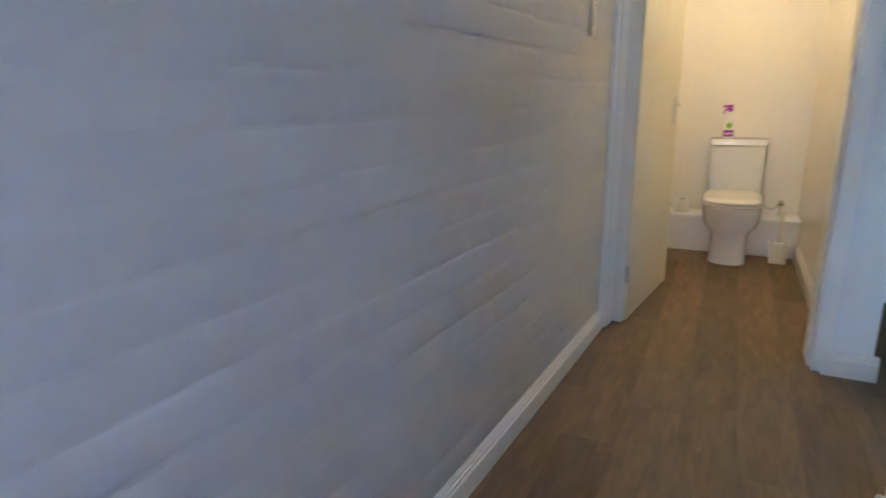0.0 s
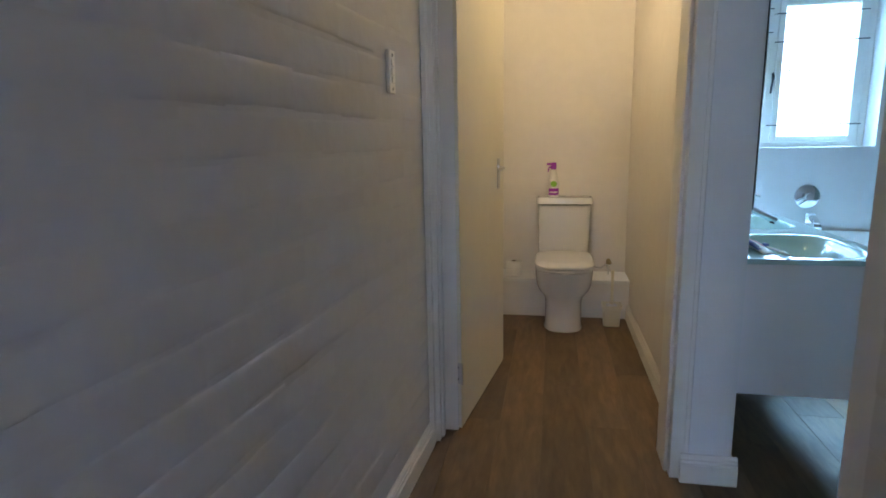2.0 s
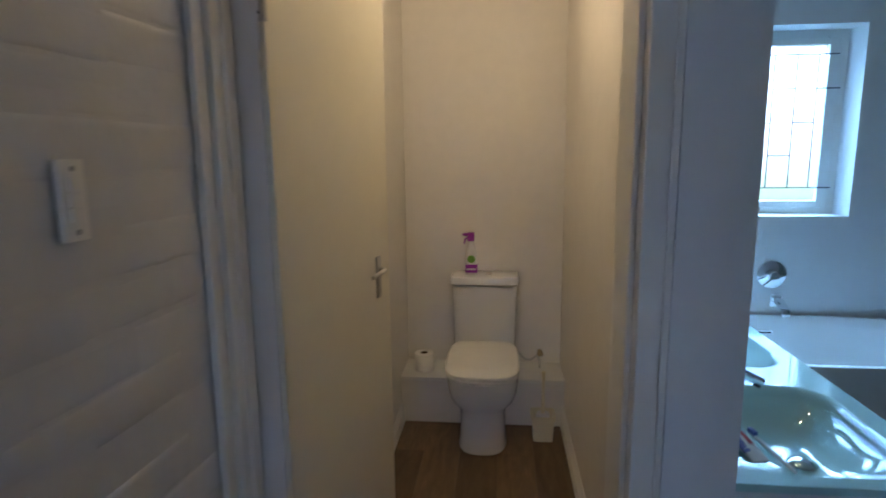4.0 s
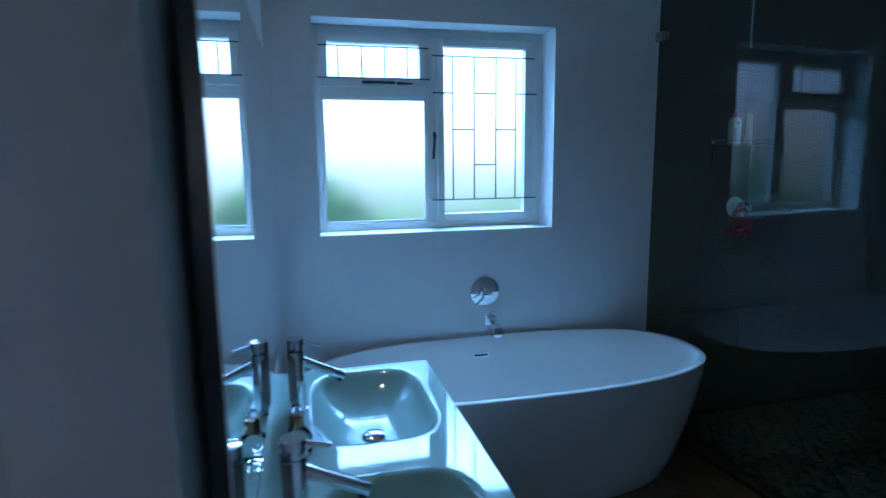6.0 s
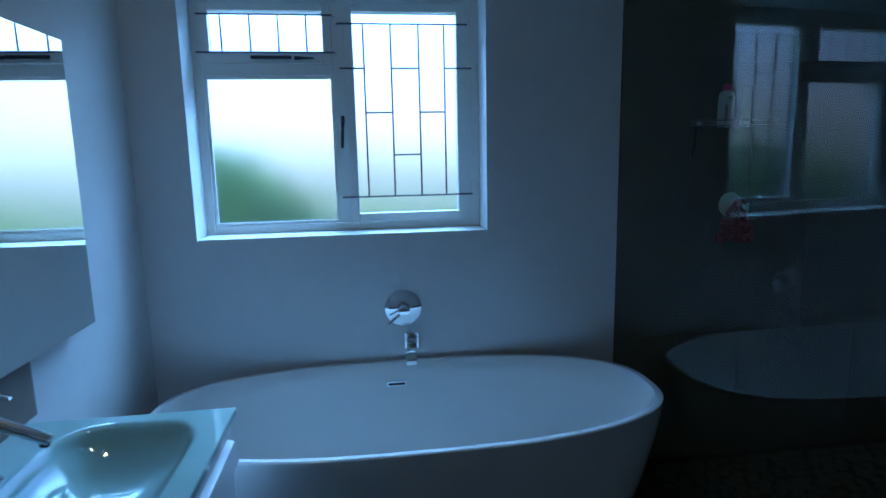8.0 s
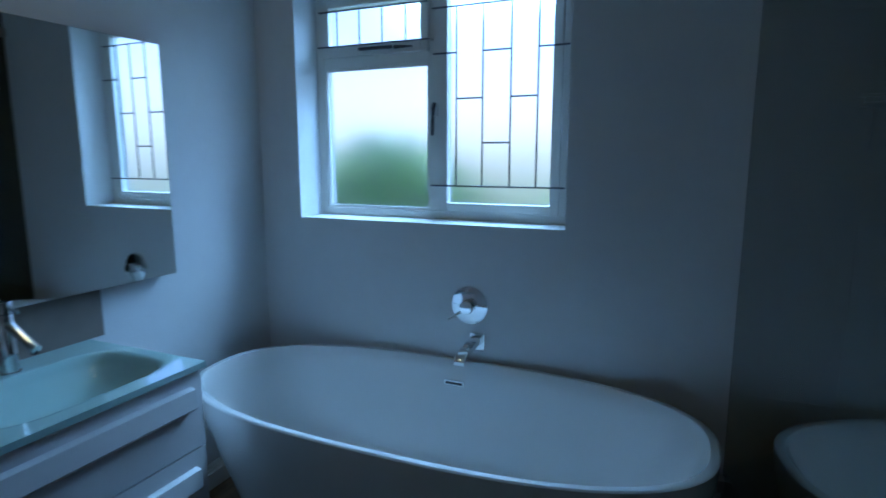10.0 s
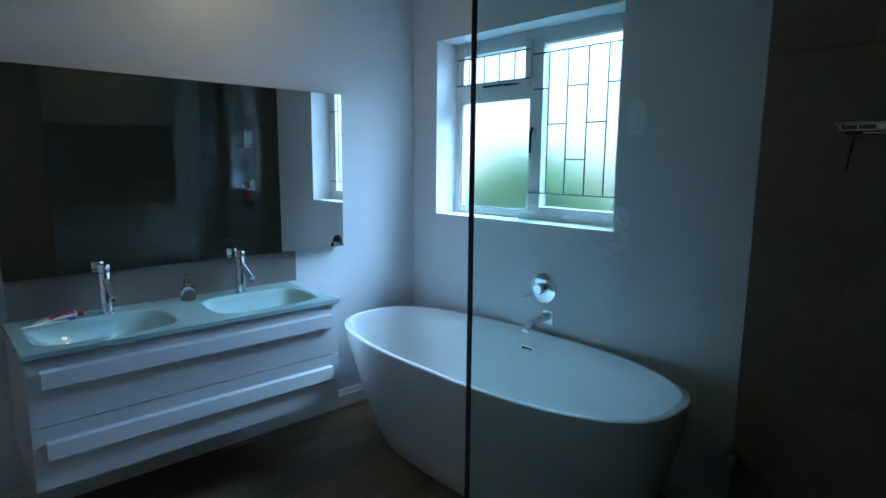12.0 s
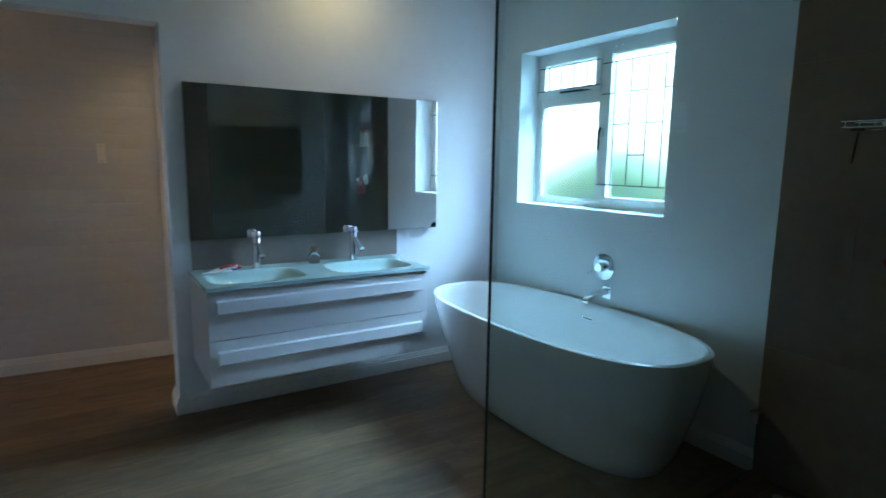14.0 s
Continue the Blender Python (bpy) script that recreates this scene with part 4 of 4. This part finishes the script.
def tiled(parent, length, at, turn):
    for row in range(5):
        h = min(0.6, CEILING - row * 0.6)
        u = -0.3 * (row % 2)
        while u < length:
            a, b = max(u, 0), min(u + 0.6, length)
            if b - a > 0.02:
                key = (round(b - a, 3), round(h, 3))
                if key not in tcache:
                    tcache[key] = tile_mesh(b - a, h)
                piece("tile", tcache[key], parent, pose(*at, 0, 0, turn) @ pose(a, 0, row * 0.6))
            u += 0.6


tiled(tiled_n, EAST - 0.012 - TILE_X, (TILE_X, -0.003, 0), 0)
tiled(tiled_e, 2.26 - 0.014, (EAST - 0.003, -0.014, 0), -90)

# pebble floor of the shower
sf = setting("shower_floor", box(1.99, SHOWER_Y, -0.012, EAST, -0.012, -0.003), GROUT, "pebble mosaic shower floor", "shower floor")


def pebble_mesh(seed):
    rr = random.Random(seed)
    bm = bmesh.new()
    bmesh.ops.create_icosphere(bm, subdivisions=2, radius=1, matrix=Matrix.Diagonal((rr.uniform(.025, .036), rr.uniform(.020, .028), .009, 1)))
    for v in bm.verts:
        v.co.x *= 1 + 0.15 * noise.noise(v.co * 40 + Vector((seed, 0, 0)))
    bmesh.ops.delete(bm, geom=[v for v in bm.verts if v.co.z < -.004], context="VERTS")
    me = bpy.data.meshes.new("pebble")
    bm.to_mesh(me)
    bm.free()
    me.materials.append(PEBBLE)
    me.polygons.foreach_set("use_smooth", [True] * len(me.polygons))
    return me


pk = [pebble_mesh(k) for k in range(8)]
r = random.Random(21)
far = bmesh.new()
n = 0
i = 0
gy = SHOWER_Y + 0.03
while gy < -0.03:
    gx = 2.135 + (0.032 if i % 2 else 0)
    while gx < EAST - 0.03:
        m = pose(gx + r.uniform(-.013, .013), gy + r.uniform(-.011, .011), -0.001, 0, 0, r.uniform(0, 180))
        if n < 280 and gx < 2.95:
            piece("pebble", r.choice(pk), sf, m)
            n += 1
        else:
            t = r.choice(pk).copy()
            t.transform(m)
            far.from_mesh(t)
            bpy.data.meshes.remove(t)
        gx += 0.064
    gy += 0.050
    i += 1
tagged(part("pebble_mosaic", far, PEBBLE, sf, smooth=True), kind="stuff")
